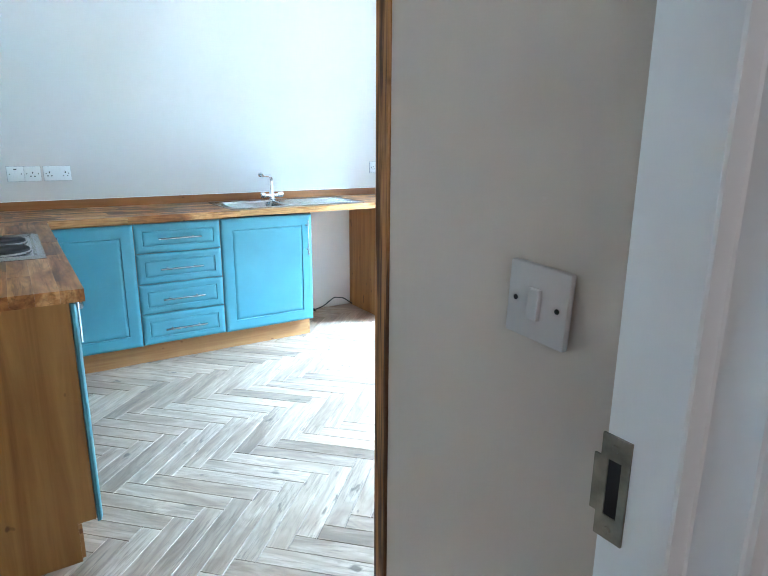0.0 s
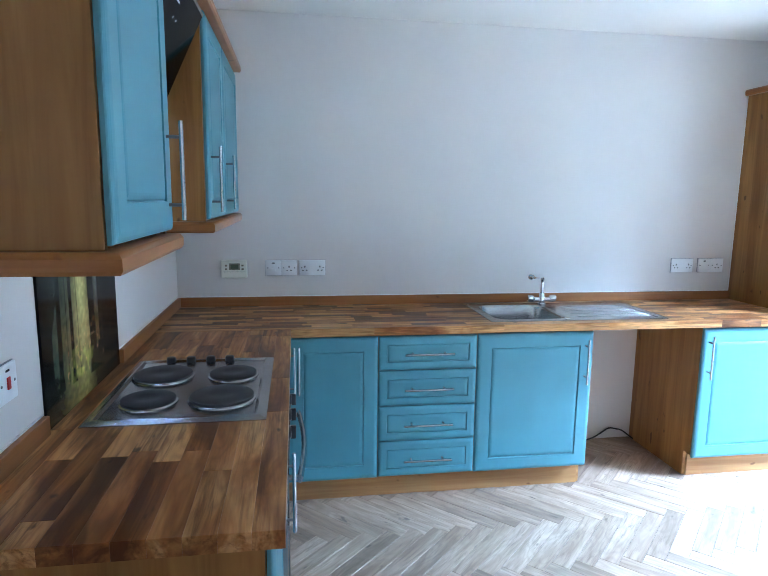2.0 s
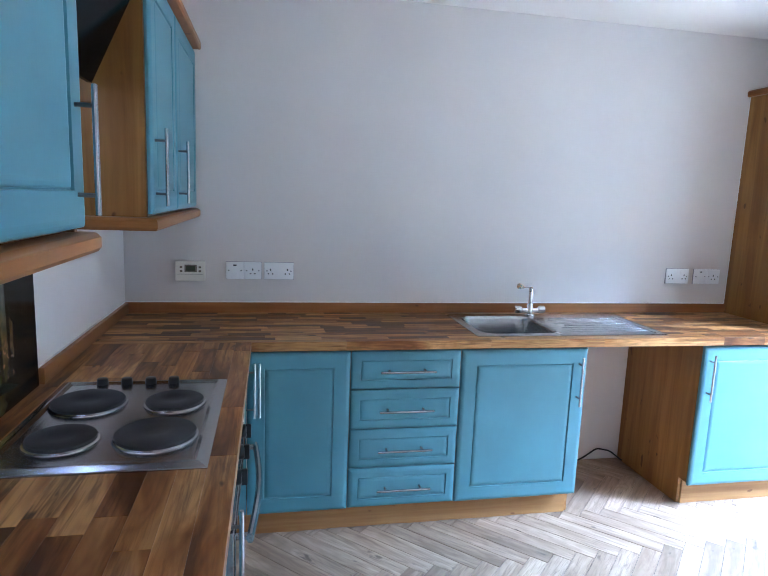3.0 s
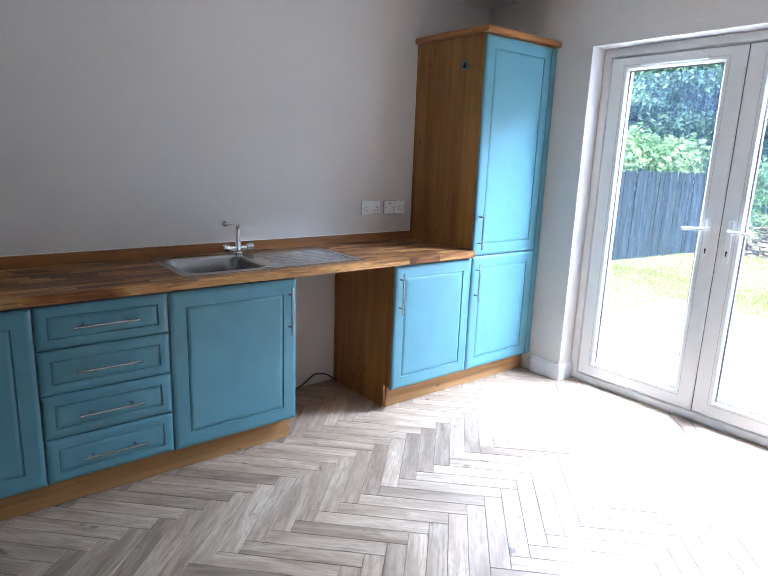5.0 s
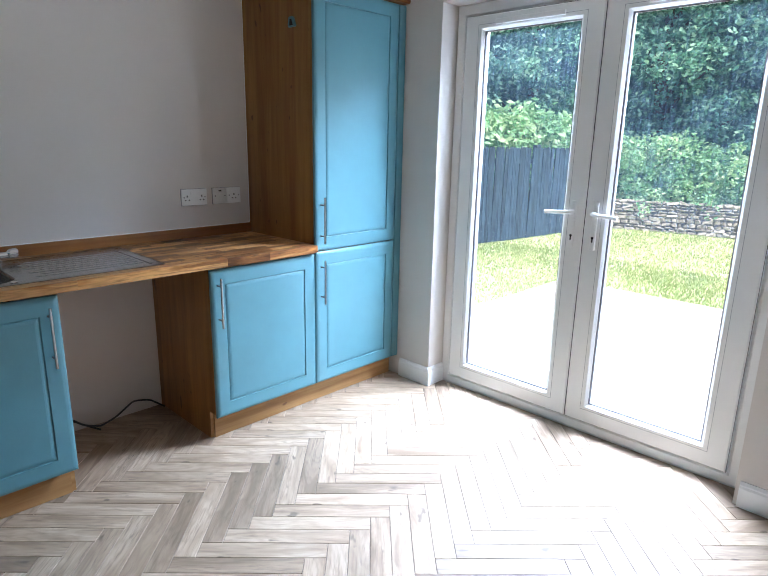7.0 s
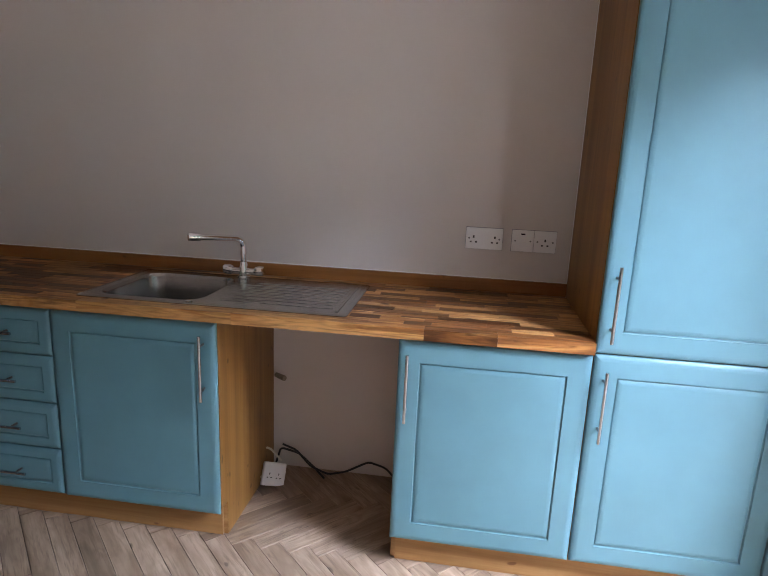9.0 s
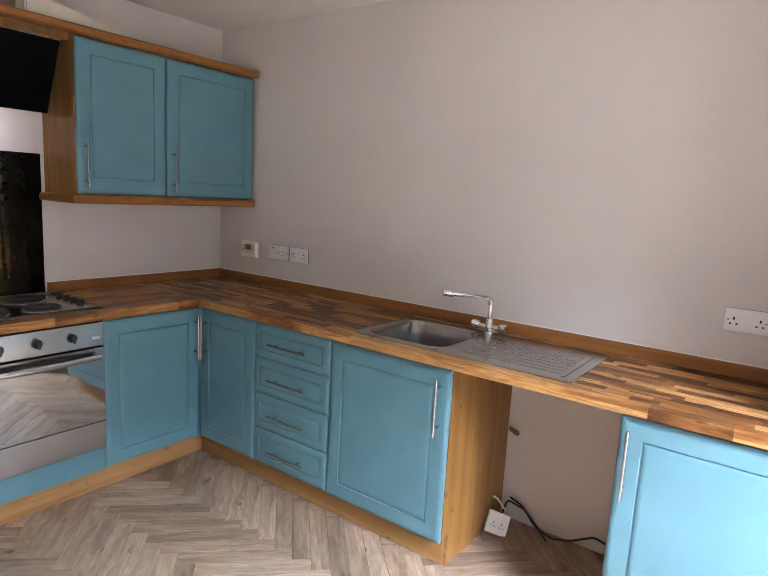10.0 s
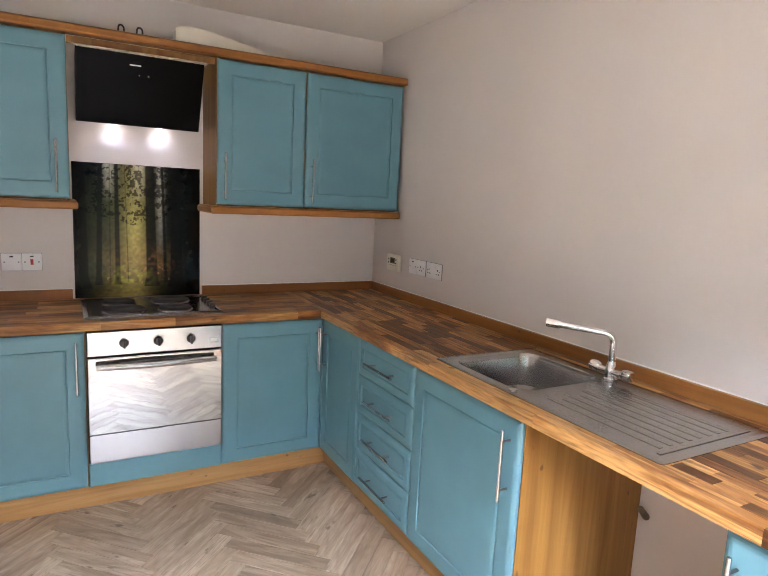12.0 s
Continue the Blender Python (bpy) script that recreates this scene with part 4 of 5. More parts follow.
geo = [e for e in bm.edges if (e.verts[0] in outer and e.verts[1] in outer) or (e.verts[0] in inner[0] and e.verts[1] in inner[0])]
bmesh.ops.triangle_fill(bm, use_beauty=True, edges=geo)
for f in [f for f in bm.faces if len(f.verts) == 3 and bx0 < f.calc_center_median().x < bx1 and by0 < f.calc_center_median().y < by1 and f.calc_center_median().z > 0.004]:
    bm.faces.remove(f)
part("basin", bm, SINKSTEEL, sk, "", True)
for i in range(8):
    yy = 0.085 + i * 0.041
    part("drainer_rib", bbox(0.50 + (0.03 if i % 2 else 0), L - 0.065, yy - 0.0065, yy + 0.0065, 0.002, 0.0066, 0.0021, 3), SINKSTEEL, sk, smooth=True)
part("overflow_step", bbox(L - 0.050, L - 0.038, 0.045, Wd - 0.05, 0.003, 0.0075, 0.002), SINKSTEEL, sk)
bm = bmesh.new()
lathe(bm, [(0.036, 0.0), (0.034, 0.003), (0.022, 0.002), (0.020, -0.002)], (0, 0, 0), "z", 24)
part("drain", bm, CHROME, sk, smooth=True, m=pose((bx0 + bx1) / 2, (by0 + by1) / 2, -0.1497))
bm = bmesh.new()
lathe(bm, [(0.014, 0.0045), (0.014, 0.009), (0.010, 0.0105)], (0, 0, 0), "z", 18)
part("overflow_cap", bm, CHROME, sk, smooth=True, m=pose(bx1 - 0.02, 0.026, 0))

tap = thing("mixer_tap", pose(2.062, -0.128, TOP + 0.0055), "chrome two handled kitchen mixer tap with swivel spout", "tap")
bm = bmesh.new()
lathe(bm, [(0.026, 0), (0.026, 0.008), (0.019, 0.012), (0.018, 0.045), (0.015, 0.060), (0.012, 0.070)], (0, 0, 0), "z", 24)
part("base", bm, CHROME, tap, smooth=True)
bm = bmesh.new()
tube(bm, [(-0.060, 0, 0.030), (0.060, 0, 0.030)], 0.013, 16)
part("cross_body", bm, CHROME, tap, smooth=True)
for s in (-1, 1):
    bm = bmesh.new()
    tube(bm, [(s * 0.045, 0, 0.032), (s * 0.052, 0, 0.032), (s * 0.066, 0, 0.034), (s * 0.082, 0, 0.036), (s * 0.086, 0, 0.036)], 0.02, 14, [0.013, 0.019, 0.021, 0.019, 0.014])
    part("handle", bm, CHROME, tap, "chrome tap handle", True)
bm = bmesh.new()
tube(bm, arc([(0, 0, 0.065), (0, 0, 0.166), (-0.122, -0.145, 0.184)], 0.038, 8), 0.0125, 14)
part("spout", bm, CHROME, tap, smooth=True)
bm = bmesh.new()
tube(bm, [(-0.119, -0.1415, 0.1835), (-0.147, -0.175, 0.188), (-0.149, -0.177, 0.188)], 0.016, 14, [0.0165, 0.0165, 0.014])
part("nozzle", bm, CHROME, tap, smooth=True)

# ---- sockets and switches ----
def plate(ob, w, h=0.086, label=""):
    # Grey rim drawn round the plate in place of its shadow line.
    part("shadow_rim", plain(-w / 2 - 0.0012, w / 2 + 0.0012, -0.0035, -0.0002, -h / 2 - 0.0012, h / 2 + 0.0012), SEALSHADE, ob, "thin grey rim painted as a shadow line")
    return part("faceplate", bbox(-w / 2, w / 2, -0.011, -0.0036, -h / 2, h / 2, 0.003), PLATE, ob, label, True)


def screw(ob, x, z):
    bm = bmesh.new()
    lathe(bm, [(0.0036, 0.0105), (0.0034, 0.0120)], (0, 0, 0), "y", 10)
    part("screw", bm, POST, ob, m=pose(x, 0, z))


def pins(ob, x, z):
    bm = bmesh.new()
    box(bm, x - 0.003, x + 0.003, -0.0118, -0.0111, z + 0.007, z + 0.017)
    box(bm, x - 0.014, x - 0.007, -0.0118, -0.0111, z - 0.0115, z - 0.0055)
    box(bm, x + 0.007, x + 0.014, -0.0118, -0.0111, z - 0.0115, z - 0.0055)
    part("socket_holes", bm, GAP, ob)


def rocker(ob, x, z, mat=PLATE, w=0.010, h=0.018):
    part("rocker_switch", bbox(x - w / 2, x + w / 2, -0.0145, -0.0111, z - h / 2, z + h / 2, 0.001), mat, ob)


def double_socket(m):
    ob = thing("double_socket", m, "white plastic double socket on the painted wall", "wall socket", "wall sockets")
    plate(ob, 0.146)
    for s in (-1, 1):
        pins(ob, s * 0.042, -0.006)
        rocker(ob, s * 0.018, 0.022)
        screw(ob, s * 0.060, 0)


def single(m, kind, label):
    ob = thing("wall_switch", m, label, "wall switch", "wall switches")
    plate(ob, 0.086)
    screw(ob, -0.030, 0)
    screw(ob, 0.030, 0)
    if kind == "socket":
        pins(ob, 0, -0.006)
    elif kind == "fused":
        part("fuse_cover", bbox(-0.012, 0.012, -0.0135, -0.0111, -0.020, -0.004, 0.001), PLATE, ob)
        part("indicator", plain(-0.008, 0.008, -0.0122, -0.0111, 0.024, 0.030), GAP, ob, "small dark marking")
        rocker(ob, 0, 0.008)
    elif kind == "red":
        rocker(ob, 0, 0.0, RED, 0.013, 0.028)
        part("indicator", plain(-0.008, 0.008, -0.0122, -0.0111, 0.026, 0.031), GAP, ob, "small dark marking")
    else:
        rocker(ob, 0, 0)
    return ob


single(pose(0.521, 0, 1.1145), "fused", "white fused switch with a dark marking")
single(pose(0.608, 0, 1.1145), "socket", "white plastic single outlet plate")
double_socket(pose(0.738, 0, 1.1145))
double_socket(pose(3.029, 0, 1.1145))
single(pose(3.181, 0, 1.1145), "fused", "white fused switch with a dark marking beside the larder")
single(pose(3.268, 0, 1.1145), "socket", "white plastic single outlet plate beside the larder")
single(pose(0, -2.025, 1.096, 0, 0, 90), "fused", "white fused switch over the hob run")
single(pose(0, -1.938, 1.096, 0, 0, 90), "red", "white cooker switch with a red rocker")

th = thing("thermostat", pose(0.309, 0, 1.111), "cream wall thermostat with small display", "thermostat")
part("case", bbox(-0.070, 0.070, -0.030, -0.0005, -0.050, 0.050, 0.006, 3), CREAM, th, "", True)
part("display", plain(-0.018, 0.024, -0.0312, -0.0301, 0.002, 0.026), LCD, th, "dark display")
part("bezel", bbox(-0.026, 0.032, -0.0308, -0.0300, -0.004, 0.032, 0.0003), GREYMETAL, th)
for i, (bx, bz) in enumerate(((-0.042, 0.02), (-0.042, 0.0), (0.046, 0.02), (0.046, 0.0))):
    part("button", bbox(bx - 0.006, bx + 0.006, -0.033, -0.0301, bz - 0.005, bz + 0.005, 0.001), GREYMETAL, th)
part("flap_line", plain(-0.060, 0.060, -0.0309, -0.0301, -0.016, -0.0145), GREYMETAL, th)

sw = thing("light_switch", pose(0.96, -3.671, 1.1435, 0, 3, -90), "warm grey plastic light switch standing off the wall", "light switch")
part("faceplate", bbox(-0.043, 0.043, -0.016, -0.006, -0.043, 0.043, 0.003), HALLPLATE, sw, "", True)
part("back_box", plain(-0.036, 0.036, -0.006, 0.001, -0.036, 0.036), GAP, sw)
part("rocker_switch", bbox(-0.008, 0.008, -0.0225, -0.0161, -0.018, 0.018, 0.0015), HALLPLATE, sw)
for s in (-1, 1):
    bm = bmesh.new()
    lathe(bm, [(0.0032, 0.0155), (0.003, 0.0168)], (0, 0, 0), "y", 10)
    part("screw", bm, GAP, sw, m=pose(s * 0.030, 0, 0))

# small hook tag on the larder side
tg = thing("wall_tag", pose(3.3712, -0.447, 1.98), "small blue plastic hook on the larder side", "hook")
bm = bmesh.new()
prism(bm, [(-0.030, -0.024), (0.030, -0.024), (0.022, 0.024), (-0.010, 0.024)], -0.016, -0.0005, "x")
bmesh.ops.bevel(bm, geom=bm.edges[:], offset=0.004, segments=2, affect="EDGES")
part("body", bm, TEAL, tg)
bm = bmesh.new()
prism(bm, [(-0.016, -0.018), (0.012, -0.018), (0.008, 0.012), (-0.004, 0.012)], -0.0175, -0.0162, "x")
part("recess", bm, GAP, tg)

# appliance gap: extension socket, cables, pipe stub
ex = thing("extension_socket", pose(2.205, -0.19, 0.0, 0, 0, 24), "white extension socket lying on the floor in the gap", "extension socket")
lean = pose(0, 0, 0.004, -32, 14, 0)
part("body", bbox(-0.050, 0.050, 0.0, 0.045, 0.0, 0.100, 0.006), PLATE, ex, "", False, lean)
for s in (-0.020, 0.020):
    bm = bmesh.new()
    box(bm, s - 0.002, s + 0.002, -0.0007, -0.0001, 0.046, 0.054)
    box(bm, s - 0.011, s - 0.005, -0.0007, -0.0001, 0.032, 0.036)
    box(bm, s + 0.005, s + 0.011, -0.0007, -0.0001, 0.032, 0.036)
    part("socket_holes", bm, GAP, ex, m=lean)
bm = bmesh.new()
tube(bm, arc([(-0.04, 0.03, 0.03), (-0.075, 0.05, 0.05), (-0.07, 0.09, 0.13), (-0.01, 0.11, 0.14), (0.05, 0.11, 0.06)], 0.035), 0.005, 8)
part("lead", bm, CREAM, ex, "white lead", True)
for k, pts in enumerate(([(2.20, -0.03, 0.12), (2.27, -0.05, 0.11), (2.34, -0.07, 0.05), (2.42, -0.06, 0.012), (2.50, -0.05, 0.03), (2.60, -0.04, 0.085), (2.68, -0.05, 0.07), (2.745, -0.08, 0.02)],
                         [(2.17, -0.05, 0.02), (2.20, -0.06, 0.12), (2.28, -0.04, 0.09), (2.36, -0.06, 0.035), (2.41, -0.09, 0.008)])):
    c2 = thing("cable", pose(0, 0, 0), "black cable lying on the floor along the wall", "cable", "cables in the gap")
    bm = bmesh.new()
    tube(bm, arc(pts, 0.02, 4), 0.0048, 8)
    part("lead", bm, BLACK, c2, smooth=True)
pb = thing("pipe_stub", pose(2.165, -0.02, 0.45), "grey plastic waste pipe stub by the wall", "pipe")
bm = bmesh.new()
tube(bm, [(0.0, 0, 0), (0.045, -0.03, 0), (0.05, -0.033, 0)], 0.012, 12, [0.011, 0.013, 0.011])
part("pipe", bm, GREYMETAL, pb, smooth=True)

# ---- outside ----
bm = bmesh.new()
gx = np.concatenate([np.linspace(4.3, 30, 40), np.geomspace(34, 900, 12)])
gy = np.concatenate([-np.geomspace(900, 24, 12), np.linspace(-20, 20, 40), np.geomspace(24, 900, 12)])


def ground_z(x, y):
    return -0.16 + 0.03 * noise.noise(Vector((x * 0.5, y * 0.5, 0))) + 0.012 * max(0, min(x, 12) - 8)


rowsv = [[bm.verts.new((x, y, ground_z(x, y) if x < 30 else -0.16)) for y in gy] for x in gx]
for a, b in zip(rowsv, rowsv[1:]):
    for i in range(len(a) - 1):
        bm.faces.new((a[i], b[i], b[i + 1], a[i + 1]))
structure("ground", bm, LAWN, "patchy green lawn", True)
bm = bmesh.new()
box(bm, -900, 4.3, -900, 900, -0.3, -0.2)
structure("ground", bm, CONCRETE, "plain ground under the house")

deck = tagged(new("deck"), "pale timber deck outside the french doors", "deck", kind="structure")
deck.location = (4.3, -0.01, -0.08)
x = 0.07
while x < 3.2:
    y1 = -0.004
    y0 = -4.6
    part("deck_board", plain(-0.0695, 0.0695, y0, y1, -0.028, 0.0), DECK, deck, m=pose(x, 0, 0))
    x += 0.1445
DECKEND = 4.3 + x - 0.07
part("deck_border", plain(-0.0, x - 0.07, 0.002, 0.142, -0.12, 0.0), DECK, deck)
part("deck_border", plain(x - 0.07 + 0.002, x + 0.07, -4.6, 0.142, -0.12, 0.0), DECK, deck)
# One near-black slab laid below the boards as the shade between them.
part("under_deck_shade", plain(0.0, x - 0.07, -4.5, 0.0, -0.11, -0.03), GAP, deck)


def blades(name, count, area, lo, hi, seed):
    """Grass as thin triangles."""
    r = np.random.default_rng(seed)
    x = r.uniform(area[0], area[1], count)
    y = r.uniform(area[2], area[3], count)
    keep = ~((x < DECKEND + 0.16) & (y < 0.15))
    x, y = x[keep], y[keep]
    z = np.array([ground_z(a, b) for a, b in zip(x, y)])
    h = r.uniform(lo, hi, len(x))
    a = r.uniform(0, 6.28, len(x))
    w = 0.006 + 0.008 * r.random(len(x))
    lx, ly = r.normal(0, 0.02, len(x)), r.normal(0, 0.02, len(x))
    v = np.stack([np.stack([x - w * np.cos(a), y - w * np.sin(a), z - 0.01], 1), np.stack([x + w * np.cos(a), y + w * np.sin(a), z - 0.01], 1),
                  np.stack([x + lx, y + ly, z + h], 1)], 1).reshape(-1, 3)
    me = bpy.data.meshes.new(name)
    me.from_pydata(v.tolist(), [], np.arange(len(v)).reshape(-1, 3).tolist())
    me.materials.append(GRASS)
    tagged(new(name, me), "short patchy green grass", "grass", kind="stuff")


blades("grass", 60000, (4.4, 9.5, -4.0, 3.0), 0.015, 0.05, 1)
blades("grass", 45000, (8.5, 14.0, -5.5, 3.0), 0.02, 0.045, 2)

# fence
fen = thing("fence", pose(6.6, 2.72, -0.15, 0, 0, -9.6), "dark blue black close boarded garden fence", "fence")
FLEN = 6.0
for i in range(int(FLEN / 0.072)):
    bm = bmesh.new()
    top = 1.47 + random.uniform(0, 0.012)
    prism(bm, [(-0.034, 0.02), (0.034, 0.02), (0.034, top), (0.012, top + 0.034), (-0.012, top + 0.034), (-0.034, top)], -0.008, 0.008, "y")
    part("slat", bm, FENCE, fen, m=pose(0.05 + i * 0.072, random.uniform(-0.006, 0.006), 0, random.uniform(-0.8, 0.8), random.uniform(-0.6, 0.6), random.uniform(-3, 3)))
for z in (0.3, 1.25):
    part("rail", plain(0, FLEN, 0.010, 0.055, z, z + 0.08), FENCE, fen)
for i in range(4):
    part("post", plain(i * 1.9, i * 1.9 + 0.09, 0.056, 0.14, -0.1, 1.55), FENCE, fen)

# stone wall
sw2 = thing("stone_wall", pose(12.35, 1.7, -0.12, 0, 0, -72), "low dry stone garden wall with ivy above", "garden wall")
rnd = random.Random(9)
part("core", plain(0, 8.0, -0.05, 0.30, -0.2, 0.52), CONCRETE, sw2)
z = -0.05
stones = []
while z < 0.55:
    h = rnd.uniform(0.04, 0.075)
    x = rnd.uniform(-0.1, 0)
    while x < 7.6:
        l = rnd.uniform(0.05, 0.19)
        stones.append((x, z, l, h))
        x += l + 0.012
    z += h + 0.010
stones.sort(key=lambda s: s[0])
joined = bmesh.new()
for k, (x, z, l, h) in enumerate(stones):
    bm = bmesh.new() if k < 290 else joined
    d = 0.02
    j = [rnd.uniform(-0.024, 0.024) for _ in range(8)]
    cx, cz = (x + l / 2, z + h / 2) if k >= 290 else (0, 0)
    a, b = l / 2, h / 2
    w = [rnd.uniform(-0.020, 0.020) for _ in range(8)]
    lo = [(cx - a + w[0], 0.0, cz - b + w[1]), (cx + a + w[2], 0.0, cz - b + w[3]), (cx + a + w[4], 0.0, cz + b + w[5]), (cx - a + w[6], 0.0, cz + b + w[7])]
    hi = [(cx - a + d + j[0], -0.13 + j[1], cz - b + 0.012), (cx + a - d + j[2], -0.13 + j[3], cz - b + 0.012), (cx + a - d + j[4], -0.13 + j[5], cz + b - 0.012), (cx - a + d + j[6], -0.13 + j[7], cz + b - 0.012)]
    md = [(p[0], -0.09, p[2]) for p in lo]
    rings(bm, [lo, md, hi], True, False)
    if k < 290:
        part("stone", bm, STONE, sw2, m=pose(x + l / 2, 0, z + h / 2, 0, rnd.uniform(-9, 9), 0))
tagged(part("far_stones", joined, STONE, sw2), kind="stuff")


def leaves(points, size, seed, mat, name, parent=None, m=None):
    """Folded leaves, two triangles each side, at the points."""
    r = np.random.default_rng(seed)
    p = np.asarray(points)
    k = len(p)
    a = r.normal(0, 1, (k, 3))
    a[:, 2] = a[:, 2] * 0.45 - 0.55
    a /= np.linalg.norm(a, axis=1)[:, None]
    b = np.cross(a, r.normal(0, 1, (k, 3)))
    b /= np.linalg.norm(b, axis=1)[:, None]
    c = np.cross(a, b)
    s = (size * r.uniform(0.6, 1.3, k))[:, None]
    v = np.stack([p, p + a * s * 0.5 + b * s * 0.30 + c * s * 0.08, p + a * s * 1.1, p + a * s * 0.5 - b * s * 0.30 + c * s * 0.08], 1).reshape(-1, 3)
    i = np.arange(k) * 4
    f = np.concatenate([np.stack([i, i + 1, i + 2], 1), np.stack([i, i + 2, i + 3], 1)])
    me = bpy.data.meshes.new(name)
    me.from_pydata(v.tolist(), [], f.tolist())
    me.materials.append(mat)
    ob = new(name, me)
    if parent:
        ob.parent = parent
    return ob


def crown_points(r, centre, radii, clumps, per, spread):
    out = []
    for _ in range(clumps):
        d = r.normal(0, 1, 3)
        d /= np.linalg.norm(d)
        c = np.array(centre) + d * np.array(radii) * r.uniform(0.45, 1.0)
        q = r.normal(0, 1, (per, 3)) * spread * r.uniform(0.6, 1.3)
        q[:, 2] = -np.abs(q[:, 2]) * 0.5 + 0.3 * spread
        out.append(c + q)
    return np.concatenate(out)


def tree(x, y, height, wide, seed, label):
    ob = thing("tree", pose(x, y, -0.1), label, "tree", "trees behind the garden")
    r = np.random.default_rng(seed)
    bm = bmesh.new()
    tip = Vector((r.uniform(-0.4, 0.4), r.uniform(-0.4, 0.4), height * 0.8))
    tube(bm, [Vector((0, 0, -0.2)), tip * 0.3 + Vector((0.1, 0, 0)), tip * 0.6, tip], 0.1, 8, [0.20, 0.15, 0.10, 0.03])
    part("trunk", bm, BARK, ob, smooth=True)
    bm = bmesh.new()
    for i in range(11):
        b = tip * (0.18 + 0.07 * i)
        a = r.uniform(0, 6.28)
        e = b + Vector((math.cos(a) * wide * 0.8, math.sin(a) * wide * 0.8, height * 0.14))
        tube(bm, [b, (b + e) / 2 + Vector((0, 0, 0.15)), e], 0.05, 6, [0.055, 0.035, 0.012])
    part("limbs", bm, BARK, ob, smooth=True)
    pts = crown_points(r, (0, 0, height * 0.52), (wide, wide, height * 0.50), 230, 170, 0.30)
    cr = leaves(pts, 0.105, seed + 50, LEAF, "crown", ob)
    return ob


for i, (x, y, h, w) in enumerate(((13.6, 4.2, 6.8, 1.9), (14.3, 1.7, 7.2, 2.0), (14.8, -0.7, 6.5, 1.9), (15.6, -3.2, 7.4, 2.1), (11.2, 5.2, 6.5, 1.9), (17.2, 3.2, 9.5, 2.6), (17.6, -1.2, 9.5, 2.6), (18.2, -5.2, 9.0, 2.6), (14.0, 8.5, 9.0, 2.8))):
    tree(x, y, h, w, 20 + i, "dense green broadleaved tree behind the fence" if y > 2 else "dense green broadleaved tree behind the stone wall")

r = np.random.default_rng(77)
hp = []
for _ in range(420):
    t = r.uniform(0, 1)
    c = np.array([12.6 + 2.3 * t, 1.7 - 7.2 * t, 0.62]) + np.array([0.15, 0.1, 0]) * r.normal(0, 1, 3) + np.array([0, 0, r.uniform(-0.32, 0.85)])
    q = r.normal(0, 1, (100, 3))
    hp.append(c + q / np.linalg.norm(q, axis=1)[:, None] * r.uniform(0.10, 0.24) * r.uniform(0.85, 1.1, (100, 1)))
hedge = thing("hedge", pose(0, 0, 0), "bright green ivy hedge growing over the stone wall", "hedge")
leaves(np.concatenate(hp), 0.075, 5, IVY, "foliage", hedge)
r = np.random.default_rng(78)
hp = [np.array([8.0 + 4.6 * t, 3.0 - 0.7 * t, 1.5]) + r.normal(0, 0.12, (40, 3)) + np.array([0, 0, r.uniform(-0.3, 0.35)]) for t in r.uniform(0, 1, 200)]
hedge = thing("hedge", pose(0, 0, 0), "green shrub growing above the dark fence", "hedge")
leaves(np.concatenate(hp), 0.12, 6, IVY, "foliage", hedge)
# Curved leaf-coloured sheet added behind the trees to block the sky.
bm = bmesh.new()
rr = []
for i in range(41):
    a = radians(-75 + 150 * i / 40)
    rr.append([bm.verts.new((4 + (17.5 + 1.2 * noise.noise(Vector((i * 0.7, k * 0.9, 3)))) * math.cos(a), 26 * math.sin(a), -0.3 + k * 1.0)) for k in range(13)])
for a, b in zip(rr, rr[1:]):
    for k in range(12):
        bm.faces.new((a[k], b[k], b[k + 1], a[k + 1]))
structure("backdrop", bm, LEAF, "bumpy leaf coloured sheet behind the trees")

# ---- herringbone floor ----
PL, PW = 0.46, 0.0767
O = Vector((2.348 - PL / math.sqrt(2), -0.857 - PL / math.sqrt(2)))
e1, e2 = Vector((1, 1)) / math.sqrt(2), Vector((1, -1)) / math.sqrt(2)
ax, ay = Vector((PW * math.sqrt(2), 0)), Vector((0, PL * math.sqrt(2)))
X0, X1, Y0, Y1 = 0.0, FX - 0.001, HALL_END, 0.0


def clip(poly):
    for axis, val, sign in ((0, X0, 1), (0, X1, -1), (1, Y0, 1), (1, Y1, -1)):
        out = []
        for a, b in zip(poly, poly[1:] + poly[:1]):
            da, db = sign * (a[axis] - val), sign * (b[axis] - val)
            if da >= 0:
                out.append(a)
            if da * db < 0:
                out.append(a + (b - a) * (da / (da - db)))
        poly = out
        if not poly:
            return []
    return poly


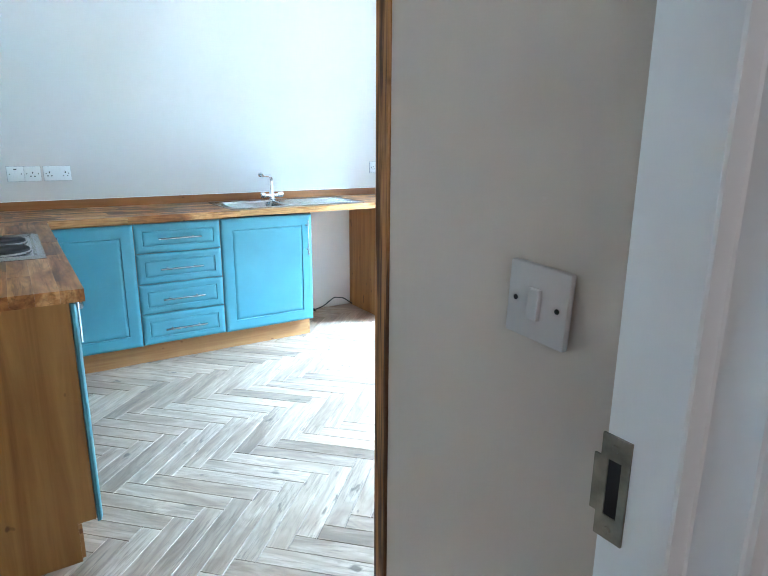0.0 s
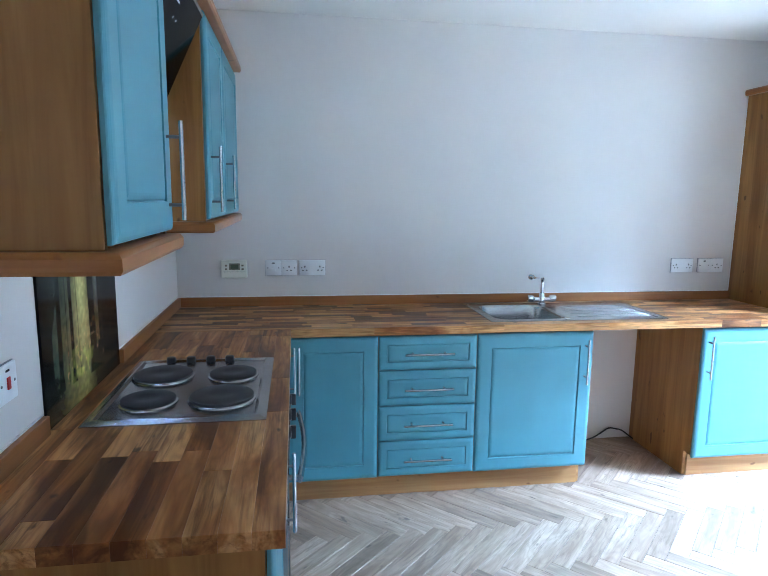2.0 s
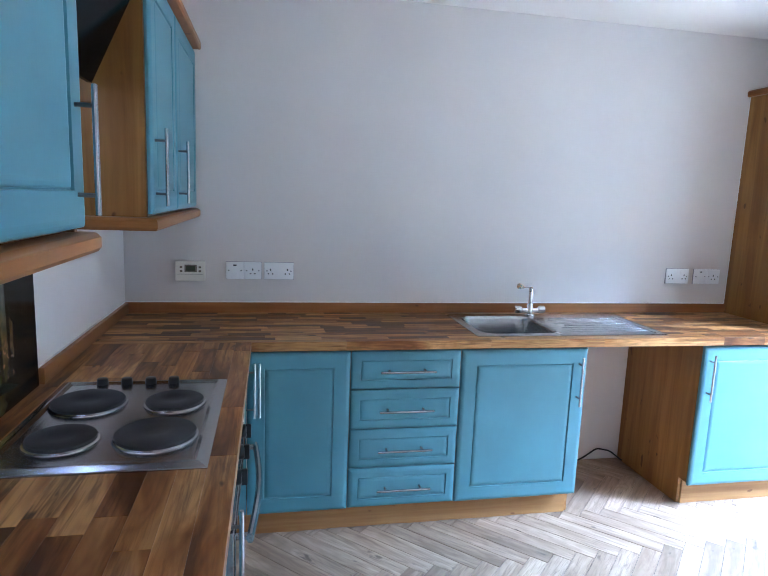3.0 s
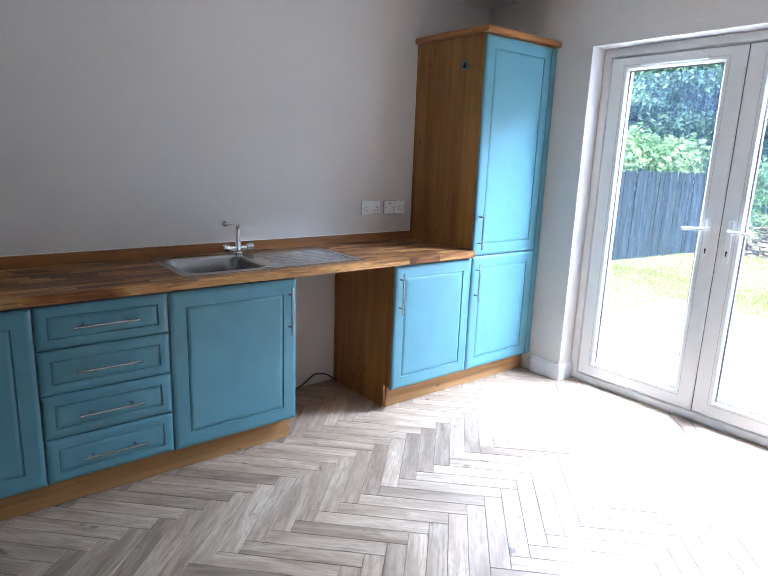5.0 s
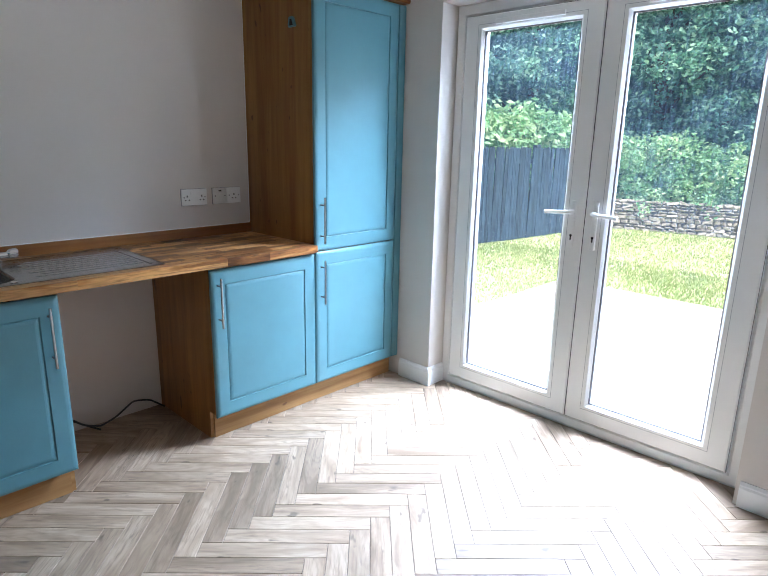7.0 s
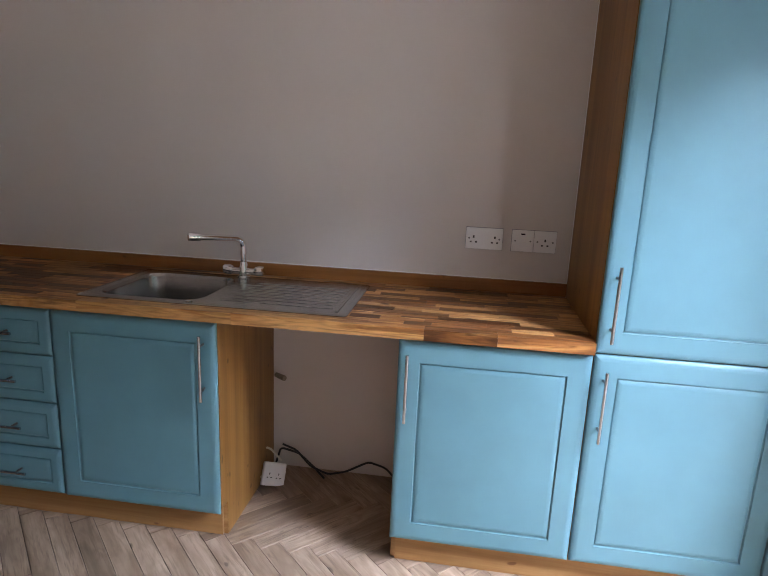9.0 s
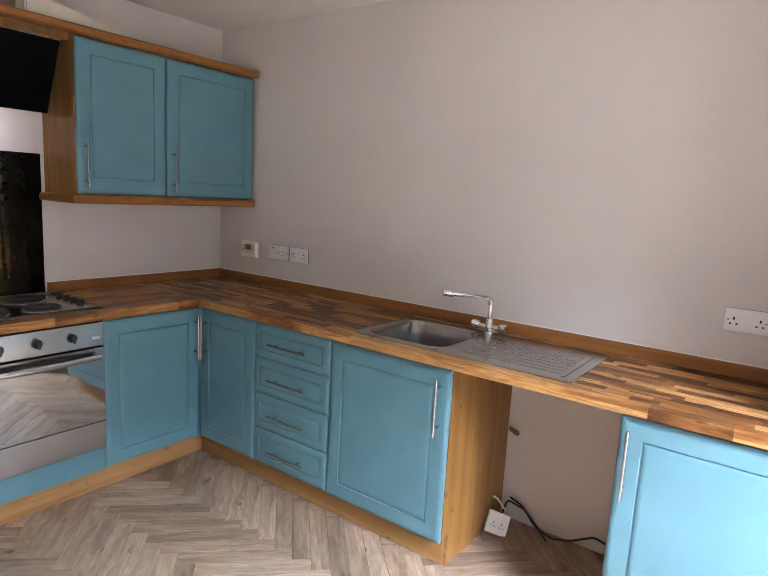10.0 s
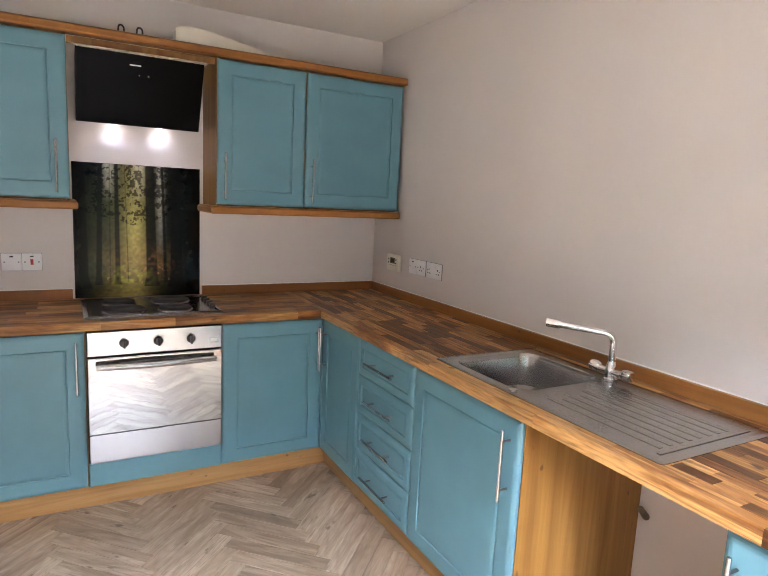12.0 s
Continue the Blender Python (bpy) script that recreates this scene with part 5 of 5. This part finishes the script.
planks = []
for i in range(-70, 70):
    for j in range(-10, 10):
        o = O + ax * i + ay * j
        for u0, u1, v0, v1, ang in ((0, PL, 0, PW, 45), (PL, PL + PW, PW - PL, PW, -45)):
            c = o + e1 * (u0 + u1) / 2 + e2 * (v0 + v1) / 2
            if not (-0.3 < c.x < 4.5 and HALL_END - 0.3 < c.y < 0.3):
                continue
            if (c.x < 0.28 and c.y > -2.0) or (c.y > -0.28 and not 2.0 < c.x < 2.9):
                continue
            if (c.x > 1.25 and HALL0 < c.y < SOUTH - 0.1) or (c.x > 1.62 and c.y < HALL0 + 0.05):
                continue
            planks.append((c, ang))
full = None
planks.sort(key=lambda q: (q[0] - Vector((1.9, -1.5))).length)
rest = {45: bmesh.new(), -45: bmesh.new()}


def plank_mesh(bm, poly, z=0.0):
    g = 0.0019
    c = sum(poly, Vector((0, 0))) / len(poly)
    n = len(poly)

    def shrink(d):
        out = []
        for i in range(n):
            a, b, e = poly[i - 1], poly[i], poly[(i + 1) % n]
            p, q = (b - a).normalized(), (e - b).normalized()
            n1, n2 = Vector((-p.y, p.x)), Vector((-q.y, q.x))
            out.append(b + (n1 + n2) / max(0.2, 1 + n1.dot(n2)) * d)
        return out
    rings(bm, [[(*v, -0.0041) for v in shrink(0.0007)], [(*v, -0.0012) for v in shrink(0.0007)], [(*v, z) for v in shrink(g)]], True, False)


for k, (c, ang) in enumerate(planks):
    R = Matrix.Rotation(radians(ang), 2)
    corners = [c + R @ Vector(p) for p in ((-PL / 2, -PW / 2), (PL / 2, -PW / 2), (PL / 2, PW / 2), (-PL / 2, PW / 2))]
    poly = clip(corners)
    if len(poly) < 3:
        continue
    whole = all((a - b).length < 1e-9 for a, b in zip(poly, corners)) and len(poly) == 4
    if k < 300:
        m = pose(c.x, c.y, 0, 0, 0, ang)
        if whole and full:
            ob = new("plank", full)
            ob.matrix_basis, ob.parent = m, floor
        else:
            bm = bmesh.new()
            plank_mesh(bm, [R.transposed() @ (p - c) for p in poly])
            ob = part("plank", bm, PLANK, floor, m=m)
            if whole:
                full = ob.data
    else:
        plank_mesh(rest[ang], [R.transposed() @ p for p in poly])
for ang, bm in rest.items():
    tagged(part("far_planks", bm, PLANK, floor, m=pose(0, 0, 0, 0, 0, ang)), kind="stuff")
